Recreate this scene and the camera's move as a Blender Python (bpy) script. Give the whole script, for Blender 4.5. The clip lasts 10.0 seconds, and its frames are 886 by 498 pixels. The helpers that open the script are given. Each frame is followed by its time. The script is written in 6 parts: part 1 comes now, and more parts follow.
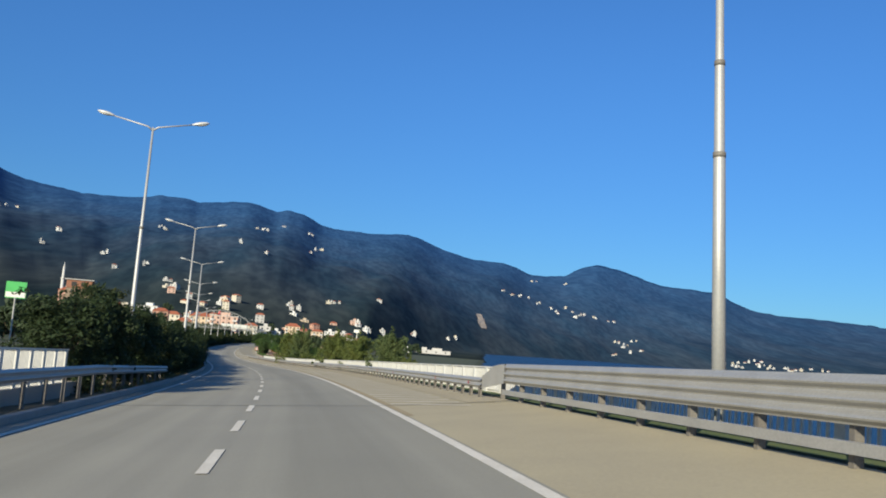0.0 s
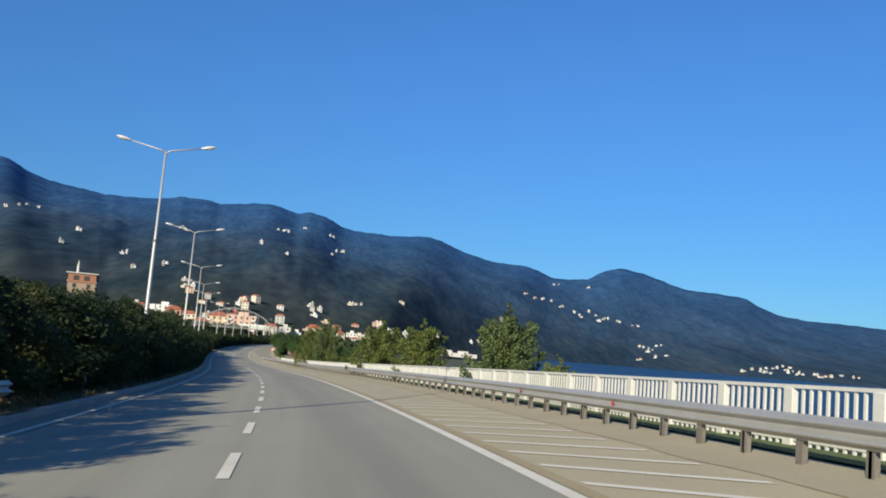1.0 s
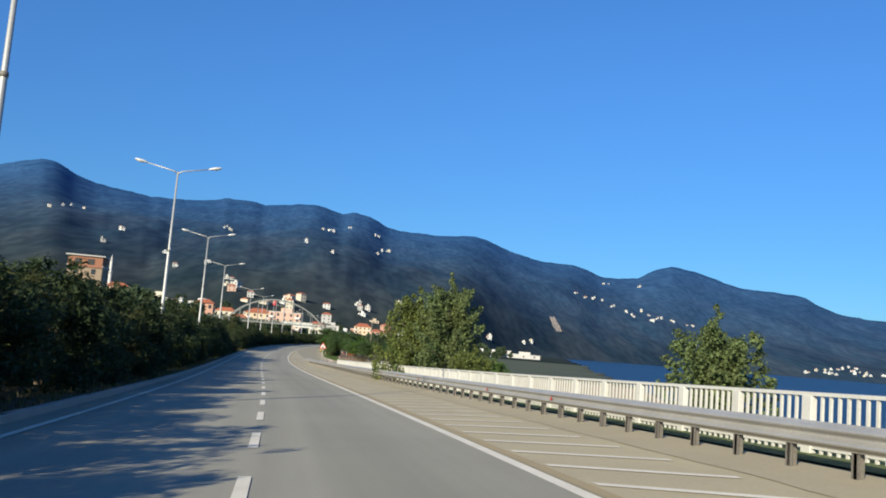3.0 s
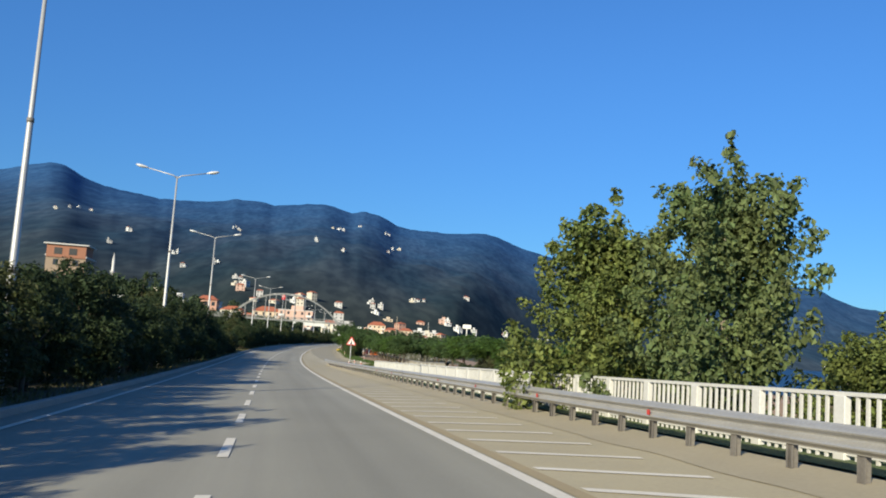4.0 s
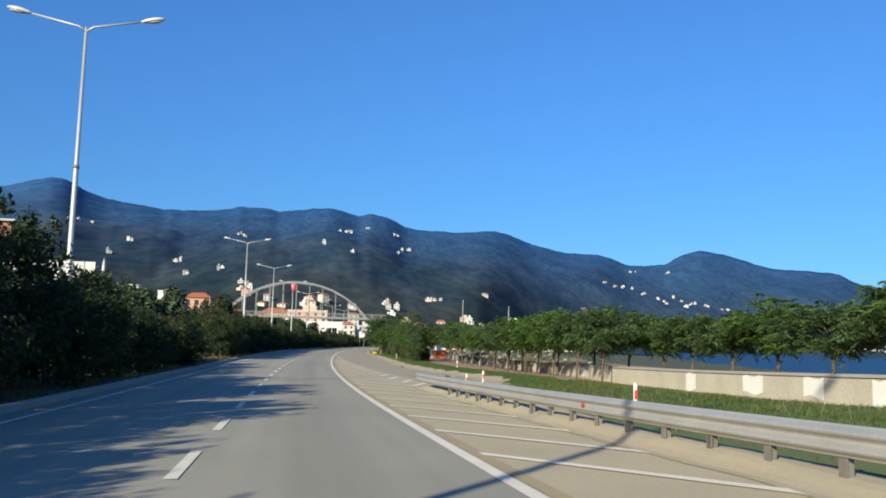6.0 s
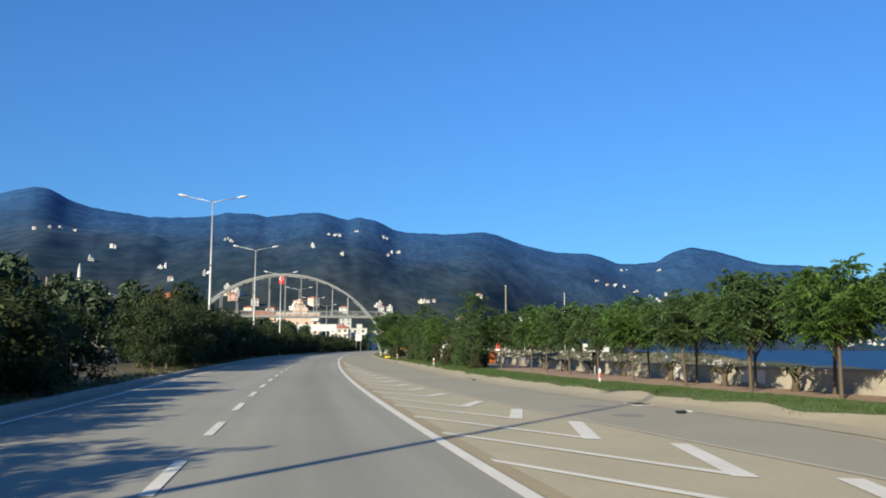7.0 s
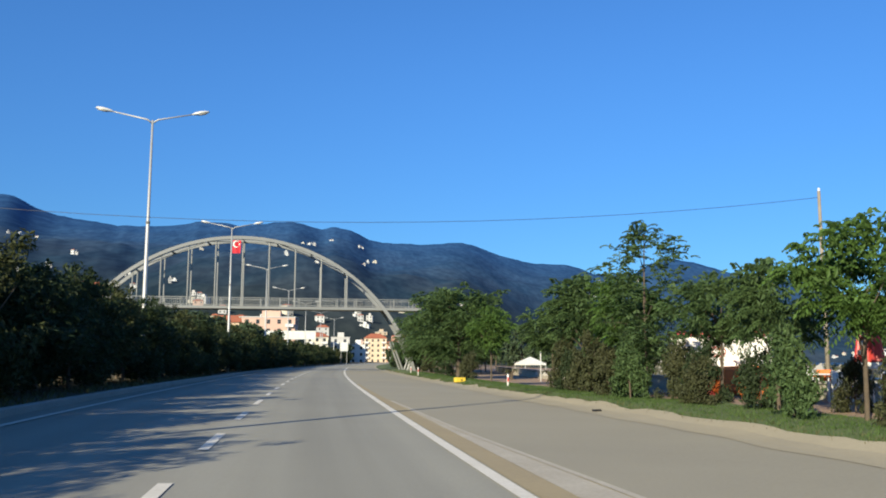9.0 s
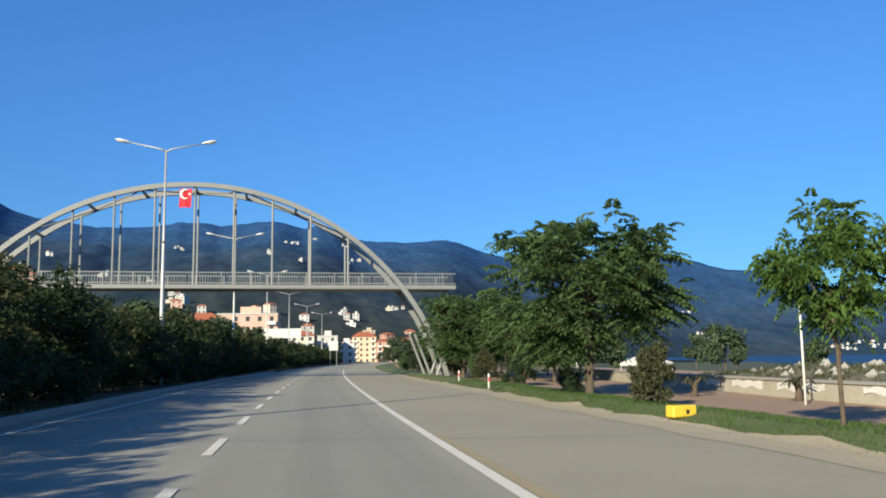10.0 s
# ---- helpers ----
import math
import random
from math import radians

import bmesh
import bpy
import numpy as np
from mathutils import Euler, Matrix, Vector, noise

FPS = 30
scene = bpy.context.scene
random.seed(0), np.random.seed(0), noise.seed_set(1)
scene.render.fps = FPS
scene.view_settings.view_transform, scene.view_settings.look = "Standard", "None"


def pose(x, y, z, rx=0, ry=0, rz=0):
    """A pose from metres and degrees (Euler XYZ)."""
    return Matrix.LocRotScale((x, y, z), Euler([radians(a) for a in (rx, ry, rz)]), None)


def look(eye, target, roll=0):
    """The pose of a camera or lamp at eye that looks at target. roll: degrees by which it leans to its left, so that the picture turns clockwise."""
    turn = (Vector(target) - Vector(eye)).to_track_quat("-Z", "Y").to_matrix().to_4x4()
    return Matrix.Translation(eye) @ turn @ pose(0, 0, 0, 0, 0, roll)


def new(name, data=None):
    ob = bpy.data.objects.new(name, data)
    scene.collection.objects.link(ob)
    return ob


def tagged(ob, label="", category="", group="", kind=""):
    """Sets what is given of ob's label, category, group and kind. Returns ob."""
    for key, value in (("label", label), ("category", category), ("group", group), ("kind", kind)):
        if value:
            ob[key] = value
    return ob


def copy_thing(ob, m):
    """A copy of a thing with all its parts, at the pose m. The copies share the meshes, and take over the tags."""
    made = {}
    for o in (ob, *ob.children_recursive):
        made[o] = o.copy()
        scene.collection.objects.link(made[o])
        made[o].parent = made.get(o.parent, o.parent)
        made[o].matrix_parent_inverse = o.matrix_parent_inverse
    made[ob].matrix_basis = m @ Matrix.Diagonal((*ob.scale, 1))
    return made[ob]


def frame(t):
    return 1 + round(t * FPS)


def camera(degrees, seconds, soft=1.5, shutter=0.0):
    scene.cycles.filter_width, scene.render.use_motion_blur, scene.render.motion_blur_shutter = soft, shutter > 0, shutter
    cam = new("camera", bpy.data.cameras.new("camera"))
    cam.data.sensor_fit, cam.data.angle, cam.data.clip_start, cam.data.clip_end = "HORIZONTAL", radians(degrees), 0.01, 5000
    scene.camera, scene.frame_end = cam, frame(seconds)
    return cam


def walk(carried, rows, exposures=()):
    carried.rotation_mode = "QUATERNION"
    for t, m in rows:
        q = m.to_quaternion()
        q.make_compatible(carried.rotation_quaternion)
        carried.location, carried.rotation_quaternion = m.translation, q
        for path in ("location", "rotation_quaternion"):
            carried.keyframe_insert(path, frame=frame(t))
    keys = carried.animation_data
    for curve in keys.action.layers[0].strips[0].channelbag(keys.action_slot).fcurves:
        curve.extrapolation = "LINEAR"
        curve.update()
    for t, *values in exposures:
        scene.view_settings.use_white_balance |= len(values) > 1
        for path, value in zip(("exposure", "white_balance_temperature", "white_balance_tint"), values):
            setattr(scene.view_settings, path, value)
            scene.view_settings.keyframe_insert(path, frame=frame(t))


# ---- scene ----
cam = camera(53.96, 10.0, soft=1.9)
PATH = [
    (0.0, pose(-0.012, -0.003, 1.405, 96.373, -4.381, -11.743)),
    (0.5, pose(0.464, 14.857, 1.012, 96.380, -4.515, -11.192)),
    (1.0, pose(0.699, 29.847, 0.625, 96.485, -4.748, -10.438)),
    (1.5, pose(0.778, 44.986, 0.219, 96.514, -4.965, -9.780)),
    (2.0, pose(0.617, 60.285, -0.173, 96.500, -4.788, -8.974)),
    (2.5, pose(0.234, 75.610, -0.579, 96.398, -4.695, -8.123)),
    (3.0, pose(-0.307, 90.964, -0.993, 96.332, -4.590, -7.519)),
    (3.5, pose(-0.972, 106.342, -1.404, 96.288, -4.316, -7.140)),
    (4.0, pose(-1.739, 121.726, -1.812, 96.203, -3.816, -6.812)),
    (4.5, pose(-2.590, 137.078, -2.217, 96.090, -3.172, -6.408)),
    (5.0, pose(-3.522, 152.350, -2.597, 96.155, -2.640, -6.031)),
    (5.5, pose(-4.567, 167.530, -2.907, 96.217, -2.145, -5.953)),
    (6.0, pose(-5.630, 182.681, -3.155, 96.248, -1.476, -6.092)),
    (6.5, pose(-6.616, 197.859, -3.374, 96.309, -0.741, -6.388)),
    (7.0, pose(-7.463, 213.091, -3.550, 96.449, -0.182, -6.720)),
    (7.5, pose(-8.164, 228.356, -3.649, 96.658, 0.002, -7.006)),
    (8.0, pose(-8.771, 243.550, -3.707, 96.884, -0.115, -7.459)),
    (8.5, pose(-9.233, 258.642, -3.722, 97.101, -0.225, -8.087)),
    (9.0, pose(-9.535, 273.581, -3.684, 97.248, -0.188, -8.431)),
    (9.5, pose(-9.650, 288.302, -3.635, 97.088, 0.141, -8.932)),
    (10.0, pose(-9.720, 302.792, -3.584, 97.145, 0.703, -9.414)),
]
walk(cam, PATH, [(0.0, 0.42), (1.5, 0.50), (2.5, 0.60), (4.0, 0.58), (4.6, 0.68), (10.0, 0.68)])

# ---- light ----
SUN_EL, SUN_AZ = 22.0, 55.0      # shadows fall 55 degrees from +x towards +y
world = bpy.data.worlds.new("sky")
scene.world = world
world.use_nodes = True
wn = world.node_tree.nodes
sky = wn.new("ShaderNodeTexSky")
sky.sky_type = "NISHITA"
sky.sun_disc = False
sky.sun_elevation = radians(SUN_EL)
sky.sun_rotation = radians(-90.0 - SUN_AZ)
sky.altitude = 0.0
sky.air_density = 1.0
sky.dust_density = 0.2
sky.ozone_density = 3.5
wn["Background"].inputs["Strength"].default_value = 0.066
sky_tint = wn.new("ShaderNodeMix")
sky_tint.data_type, sky_tint.blend_type = "RGBA", "MULTIPLY"
sky_tint.inputs["Factor"].default_value = 1.0
sky_tint.inputs["B"].default_value = (0.52, 1.0, 1.50, 1.0)
world.node_tree.links.new(sky.outputs[0], sky_tint.inputs["A"])
# scales the sky down towards the horizon and slightly up higher above
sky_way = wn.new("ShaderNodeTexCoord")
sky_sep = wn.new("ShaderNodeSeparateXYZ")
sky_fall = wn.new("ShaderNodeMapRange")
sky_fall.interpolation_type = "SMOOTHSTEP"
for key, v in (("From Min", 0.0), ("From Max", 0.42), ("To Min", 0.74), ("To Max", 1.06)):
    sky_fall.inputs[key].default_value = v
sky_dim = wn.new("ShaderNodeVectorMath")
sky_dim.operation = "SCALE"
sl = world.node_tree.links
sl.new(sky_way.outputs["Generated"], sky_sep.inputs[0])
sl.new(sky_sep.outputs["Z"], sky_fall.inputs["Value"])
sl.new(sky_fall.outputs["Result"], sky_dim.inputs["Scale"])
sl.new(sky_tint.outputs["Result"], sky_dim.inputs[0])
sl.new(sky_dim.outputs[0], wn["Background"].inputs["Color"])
sun_way = Vector((-math.cos(radians(SUN_AZ)) * math.cos(radians(SUN_EL)),
                  -math.sin(radians(SUN_AZ)) * math.cos(radians(SUN_EL)), math.sin(radians(SUN_EL))))
sun_data = bpy.data.lights.new("sun", "SUN")
sun_data.energy, sun_data.angle, sun_data.color = 5.0, radians(0.6), (1.0, 0.91, 0.69)
sun = new("sun", sun_data)
sun.matrix_world = look(sun_way * 50, (0, 0, 0))


# ---- materials ----
def mat(name, a, b=None, rough=0.8, metal=0.0, scale=3.0, fine=40.0, bump=0.0, bump_scale=60.0, amount=0.5, random_tint=0.0, island=False, spec=0.5):
    """Two-tone surface: broad patches and fine grain, with relief."""
    m = bpy.data.materials.new(name)
    m.use_nodes = True
    nt = m.node_tree
    n, ln = nt.nodes, nt.links
    p = n["Principled BSDF"]
    p.inputs["Roughness"].default_value, p.inputs["Metallic"].default_value = rough, metal
    p.inputs["Specular IOR Level"].default_value = spec
    b = b or tuple(c * 0.75 for c in a)
    tc = n.new("ShaderNodeTexCoord")
    src = tc.outputs["Object"]
    geo = n.new("ShaderNodeNewGeometry")
    src = geo.outputs["Position"]
    big = n.new("ShaderNodeTexNoise")
    big.inputs["Scale"].default_value, big.inputs["Detail"].default_value = scale, 4
    small = n.new("ShaderNodeTexNoise")
    small.inputs["Scale"].default_value, small.inputs["Detail"].default_value = fine, 2
    ln.new(src, big.inputs["Vector"]), ln.new(src, small.inputs["Vector"])
    ad = n.new("ShaderNodeMath")
    ad.operation = "ADD"
    ln.new(big.outputs["Fac"], ad.inputs[0]), ln.new(small.outputs["Fac"], ad.inputs[1])
    mr = n.new("ShaderNodeMapRange")
    mr.inputs["From Min"].default_value, mr.inputs["From Max"].default_value = 1.0 - amount / 2, 1.0 + amount / 2
    ln.new(ad.outputs[0], mr.inputs["Value"])
    mx = n.new("ShaderNodeMix")
    mx.data_type = "RGBA"
    mx.inputs["A"].default_value, mx.inputs["B"].default_value = (*a, 1), (*b, 1)
    ln.new(mr.outputs["Result"], mx.inputs["Factor"])
    col = mx.outputs["Result"]
    if random_tint:
        if island:
            rnd = geo.outputs["Random Per Island"]
        else:
            rnd = n.new("ShaderNodeObjectInfo").outputs["Random"]
        hs = n.new("ShaderNodeHueSaturation")
        rr = n.new("ShaderNodeMapRange")
        rr.inputs["To Min"].default_value, rr.inputs["To Max"].default_value = 1 - random_tint, 1 + random_tint
        ln.new(rnd, rr.inputs["Value"]), ln.new(rr.outputs["Result"], hs.inputs["Value"]), ln.new(col, hs.inputs["Color"])
        col = hs.outputs["Color"]
    ln.new(col, p.inputs["Base Color"])
    if bump:
        bp = n.new("ShaderNodeBump")
        bp.inputs["Strength"].default_value, bp.inputs["Distance"].default_value = bump, 1.0 / bump_scale
        tx = n.new("ShaderNodeTexNoise")
        tx.inputs["Scale"].default_value, tx.inputs["Detail"].default_value = bump_scale, 3
        ln.new(src, tx.inputs["Vector"]), ln.new(tx.outputs["Fac"], bp.inputs["Height"]), ln.new(bp.outputs["Normal"], p.inputs["Normal"])
    return m


M_ASPHALT = mat("asphalt", (0.308, 0.291, 0.233), (0.268, 0.254, 0.206), 0.85, 0, 0.25, 30, 0.3, 80, 0.6)


def worn_lanes(m):
    """Traffic wear: soft oily bands along the lanes, streaks and repaired patches, from the sheet's (along, across) map."""
    nt = m.node_tree
    n, ln = nt.nodes, nt.links
    p = n["Principled BSDF"]
    src = p.inputs["Base Color"].links[0].from_socket
    uv = n.new("ShaderNodeUVMap")
    uv.uv_map = "along_across"
    sp = n.new("ShaderNodeSeparateXYZ")
    ln.new(uv.outputs[0], sp.inputs[0])
    cr = n.new("ShaderNodeValToRGB")
    mr = n.new("ShaderNodeMapRange")
    mr.inputs["From Min"].default_value, mr.inputs["From Max"].default_value = -6.0, 3.0
    ln.new(sp.outputs["Y"], mr.inputs["Value"])
    ln.new(mr.outputs["Result"], cr.inputs["Fac"])
    els = cr.color_ramp.elements
    els[0].position, els[0].color = 0.0, (0.80, 0.80, 0.78, 1)
    els[1].position, els[1].color = 1.0, (1.02, 1.0, 0.96, 1)
    for d, c in ((-5.2, 0.95), (-3.9, 1.0), (-3.1, 0.93), (-2.2, 1.02), (-1.2, 1.04), (-0.2, 1.0), (0.55, 0.84), (1.2, 0.90), (1.9, 1.0)):
        e = els.new((d + 6) / 9)
        e.color = (c, c, c * 0.99, 1)
    cr.color_ramp.interpolation = "B_SPLINE"
    mp = n.new("ShaderNodeMapping")
    mp.inputs["Scale"].default_value = (0.03, 1.6, 1.0)
    ln.new(uv.outputs[0], mp.inputs["Vector"])
    tx = n.new("ShaderNodeTexNoise")
    tx.inputs["Scale"].default_value, tx.inputs["Detail"].default_value = 1.0, 5
    ln.new(mp.outputs[0], tx.inputs["Vector"])
    m2 = n.new("ShaderNodeMapRange")
    m2.inputs["From Min"].default_value, m2.inputs["From Max"].default_value = 0.3, 0.7
    m2.inputs["To Min"].default_value, m2.inputs["To Max"].default_value = 0.90, 1.08
    ln.new(tx.outputs["Fac"], m2.inputs["Value"])
    for other in (cr.outputs["Color"], m2.outputs["Result"]):
        mx = n.new("ShaderNodeMix")
        mx.data_type, mx.blend_type = "RGBA", "MULTIPLY"
        mx.inputs["Factor"].default_value = 1.0
        ln.new(src, mx.inputs["A"]), ln.new(other, mx.inputs["B"])
        src = mx.outputs["Result"]
    ln.new(src, p.inputs["Base Color"])


worn_lanes(M_ASPHALT)
M_SLIP = mat("slip_asphalt", (0.335, 0.298, 0.212), (0.28, 0.25, 0.18), 0.88, 0, 0.3, 22, 0.3, 70, 0.75)
M_SHOULDER = mat("asphalt_dusty", (0.43, 0.37, 0.235), (0.36, 0.31, 0.205), 0.9, 0, 0.5, 20, 0.3, 70, 0.6)
M_SAND = mat("sand", (0.39, 0.335, 0.225), (0.325, 0.28, 0.19), 0.95, 0, 0.6, 15, 0.4, 50, 0.7)
M_PAINT = mat("road_paint", (0.76, 0.71, 0.60), (0.60, 0.55, 0.45), 0.7, 0, 1.2, 25, 0.1, 60, 0.7)
M_PAINT_OLD = mat("old_road_paint", (0.50, 0.45, 0.35), (0.36, 0.31, 0.23), 0.8, 0, 1.0, 18, 0.1, 60, 0.8)
M_TAN = mat("dust_line", (0.36, 0.285, 0.16), (0.30, 0.24, 0.14), 0.9, 0, 1.0, 18, 0.1, 60, 0.7)
M_JOINT = mat("joint_rubber", (0.12, 0.115, 0.105), None, 0.8, 0, 2, 30)
M_STEEL = mat("galvanised_steel", (0.47, 0.46, 0.43), (0.37, 0.36, 0.335), 0.5, 0.45, 1.5, 25, 0.05, 40, 0.7)
M_POST = mat("grey_brown_steel", (0.22, 0.205, 0.18), (0.14, 0.125, 0.11), 0.7, 0.3, 3, 30, 0.1, 40, 0.7)
M_POLE = mat("lamp_pole_steel", (0.44, 0.44, 0.42), (0.36, 0.36, 0.35), 0.5, 0.4, 1.0, 20, 0.0, 40, 0.6)
M_HEAD = mat("lamp_head", (0.62, 0.62, 0.60), (0.52, 0.52, 0.5), 0.35, 0.1, 3, 20)
M_LENS = mat("lamp_lens", (0.5, 0.5, 0.48), (0.42, 0.42, 0.4), 0.15, 0, 5, 20)
M_WHITE = mat("white_paint", (0.74, 0.73, 0.68), (0.62, 0.60, 0.54), 0.55, 0, 1.5, 20, 0.05, 40, 0.7)
M_FENCE = mat("fence_paint", (0.60, 0.60, 0.565), (0.50, 0.49, 0.45), 0.5, 0, 1.5, 22, 0.05, 40, 0.7)
M_CONCRETE = mat("concrete", (0.36, 0.34, 0.30), (0.27, 0.255, 0.225), 0.9, 0, 0.8, 18, 0.3, 40, 0.7)
M_BRIDGE = mat("bridge_paint", (0.22, 0.225, 0.215), (0.18, 0.185, 0.18), 0.5, 0.1, 0.7, 15, 0.05, 30, 0.7)
M_RED = mat("red_paint", (0.55, 0.055, 0.045), (0.45, 0.05, 0.04), 0.45, 0, 3, 20)
M_FLAG = mat("red_cloth", (0.58, 0.02, 0.035), (0.48, 0.018, 0.03), 0.8, 0, 3, 60, 0.1, 90)
M_BLACK = mat("black_paint", (0.02, 0.02, 0.02), None, 0.5)
M_GRASS = mat("grass_ground", (0.062, 0.105, 0.028), (0.105, 0.125, 0.042), 0.95, 0, 0.7, 8, 0.6, 30, 0.8)
M_SOIL = mat("bare_soil", (0.34, 0.22, 0.14), (0.27, 0.185, 0.12), 0.95, 0, 0.5, 9, 0.5, 30, 0.7)
M_DARKSOIL = mat("median_soil", (0.11, 0.085, 0.05), (0.07, 0.065, 0.03), 0.95, 0, 0.6, 9, 0.6, 30, 0.8)
M_WATER = mat("sea_water", (0.010, 0.040, 0.095), (0.014, 0.05, 0.11), 0.45, 0, 0.02, 0.4, 0.6, 0.6, 0.7, spec=0.22)
M_WALL = mat("weathered_wall", (0.47, 0.43, 0.34), (0.35, 0.32, 0.25), 0.9, 0, 0.9, 14, 0.3, 30, 0.6)
M_SCRUB = mat("shore_scrub", (0.21, 0.175, 0.105), (0.11, 0.11, 0.06), 0.95, 0, 0.35, 4, 0.8, 9, 0.7)
M_LAND = mat("coastal_land", (0.035, 0.05, 0.02), (0.07, 0.075, 0.032), 0.95, 0, 0.02, 0.3, 0.0, 30, 0.7)


# ---- the road's line ----
RS = (-80, -40, 0, 30, 60, 90, 120, 150, 180, 210, 240, 270, 300, 350, 400, 450, 550, 650, 900)
RH = (-2.9, -2.78, -2.51, -1.23, 0.58, 2.38, 3.73, 4.36, 4.09, 3.41, 2.19, 0.89, -0.05, -1.67, -2.94, -4.8, -8.5, -11.6, -17.6)
RZ = (1.6, 0.8, 0.05, -0.69, -1.46, -2.28, -3.1, -3.84, -4.42, -4.84, -4.99, -4.99, -4.92, -4.93, -4.99, -5.0, -5.0, -5.0, -5.0)
RB = (5.0, 4.97, 4.39, 4.07, 3.82, 3.36, 2.65, 2.24, 1.48, 0.52, -0.07, -0.49, -0.69, -0.35, 0.02, 0.0, 0.0, 0.0, 0.0)


def hermite(xs, ys, x):
    xs, ys = np.array(xs, float), np.array(ys, float)
    m = np.gradient(ys, xs)
    i = np.clip(np.searchsorted(xs, x, side="right") - 1, 0, len(xs) - 2)
    h = xs[i + 1] - xs[i]
    u = (x - xs[i]) / h
    return (2 * u**3 - 3 * u * u + 1) * ys[i] + (u**3 - 2 * u * u + u) * h * m[i] + (-2 * u**3 + 3 * u * u) * ys[i + 1] + (u**3 - u * u) * h * m[i + 1]


# nominal stations and how far true length runs ahead, shifted so things fit the camera's view
CS = (-80, 25, 40, 55, 70, 85, 100, 145, 175, 190, 237, 252, 267, 282, 297, 312, 326, 345, 369, 900)
CD = (0, 0, -0.1, -0.16, -0.14, -0.03, 0.11, 0.5, 0.59, 0.54, 0.63, 0.8, 0.93, 1.04, 1.08, 0.98, 0.63, 0.3, 0, 0)
ARC = np.arange(-80, 901, 1.0)
AH = np.radians(hermite(RS, RH, ARC))
AX, AY = np.zeros(len(ARC)), np.zeros(len(ARC))
AX[1:] = np.cumsum(-np.sin((AH[1:] + AH[:-1]) / 2))
AY[1:] = np.cumsum(np.cos((AH[1:] + AH[:-1]) / 2))
AX += 0.03 - AX[80]
AY -= AY[80]
LS = np.arange(-80, 901, 1.0)
LA = LS + np.interp(LS, CS, CD)
LH, LX, LY = np.interp(LA, ARC, AH), np.interp(LA, ARC, AX), np.interp(LA, ARC, AY)
LZ = np.interp(LA, ARC, hermite(RS, RZ, ARC))
LB = np.tan(np.radians(np.interp(LA, ARC, hermite(RS, RB, ARC))))


def lerp(xs, ys, x):
    return float(np.interp(x, xs, ys))


def station(arc):
    """The nominal station at a true length along the road."""
    return float(np.interp(arc, LA, LS))


def at(s, d, h=0.0):
    """World point s metres along the road, d metres to its right, h over its (banked) surface."""
    a = float(np.interp(s, LS, LH))
    # bent to fit the camera's view: dusty shoulder rises to the rail, median side falls
    side = lerp((-80, 150, 180, 212), (0.036, 0.036, 0.03, 0.0), s) * max(0.0, min(4.5, d - 2.5)) - 0.02 * max(0.0, min(4.0, -5.0 - d))
    return Vector((float(np.interp(s, LS, LX)) + math.cos(a) * d, float(np.interp(s, LS, LY)) + math.sin(a) * d,
                   float(np.interp(s, LS, LZ)) + float(np.interp(s, LS, LB)) * max(-9.0, min(9.0, d)) + side + h))


def turn_at(s):
    return math.degrees(float(np.interp(s, LS, LH)))


def stand(s, d, h=0.0, rz=0.0):
    """Upright pose at a place along the road; its x points to the road's right, its y ahead."""
    p = at(s, d, h)
    return pose(p.x, p.y, p.z, 0, 0, turn_at(s) + rz)


# ---- mesh helpers ----
def mesh_object(name, bm, material, smooth=False):
    me = bpy.data.meshes.new(name)
    bm.to_mesh(me)
    bm.free()
    if smooth:
        for p in me.polygons:
            p.use_smooth = True
    me.materials.append(material)
    return new(name, me)


def part(name, bm, material, parent, label="", smooth=False):
    ob = mesh_object(name, bm, material, smooth)
    ob.parent = parent
    if label:
        ob["label"] = label
    return ob


def thing(name, m, label, category, group="", kind=""):
    ob = new(name)
    ob.empty_display_size = 0.2
    ob.matrix_world = m
    return tagged(ob, label, category, group, kind)


def raw(name, verts, faces, material, smooth=False):
    me = bpy.data.meshes.new(name)
    me.from_pydata([tuple(v) for v in verts], [], faces)
    if smooth:
        for p in me.polygons:
            p.use_smooth = True
    me.materials.append(material)
    return new(name, me)


def box(bm, x0, x1, y0, y1, z0, z1, bevel=0.0):
    g = bmesh.ops.create_cube(bm, size=1.0)["verts"]
    for v in g:
        v.co = Vector((x0 if v.co.x < 0 else x1, y0 if v.co.y < 0 else y1, z0 if v.co.z < 0 else z1))
    if bevel:
        es = list({e for v in g for e in v.link_edges})
        bmesh.ops.bevel(bm, geom=es, offset=bevel, segments=1, affect="EDGES")
    return bm


def boxm(*a, bevel=0.0):
    return box(bmesh.new(), *a, bevel=bevel)


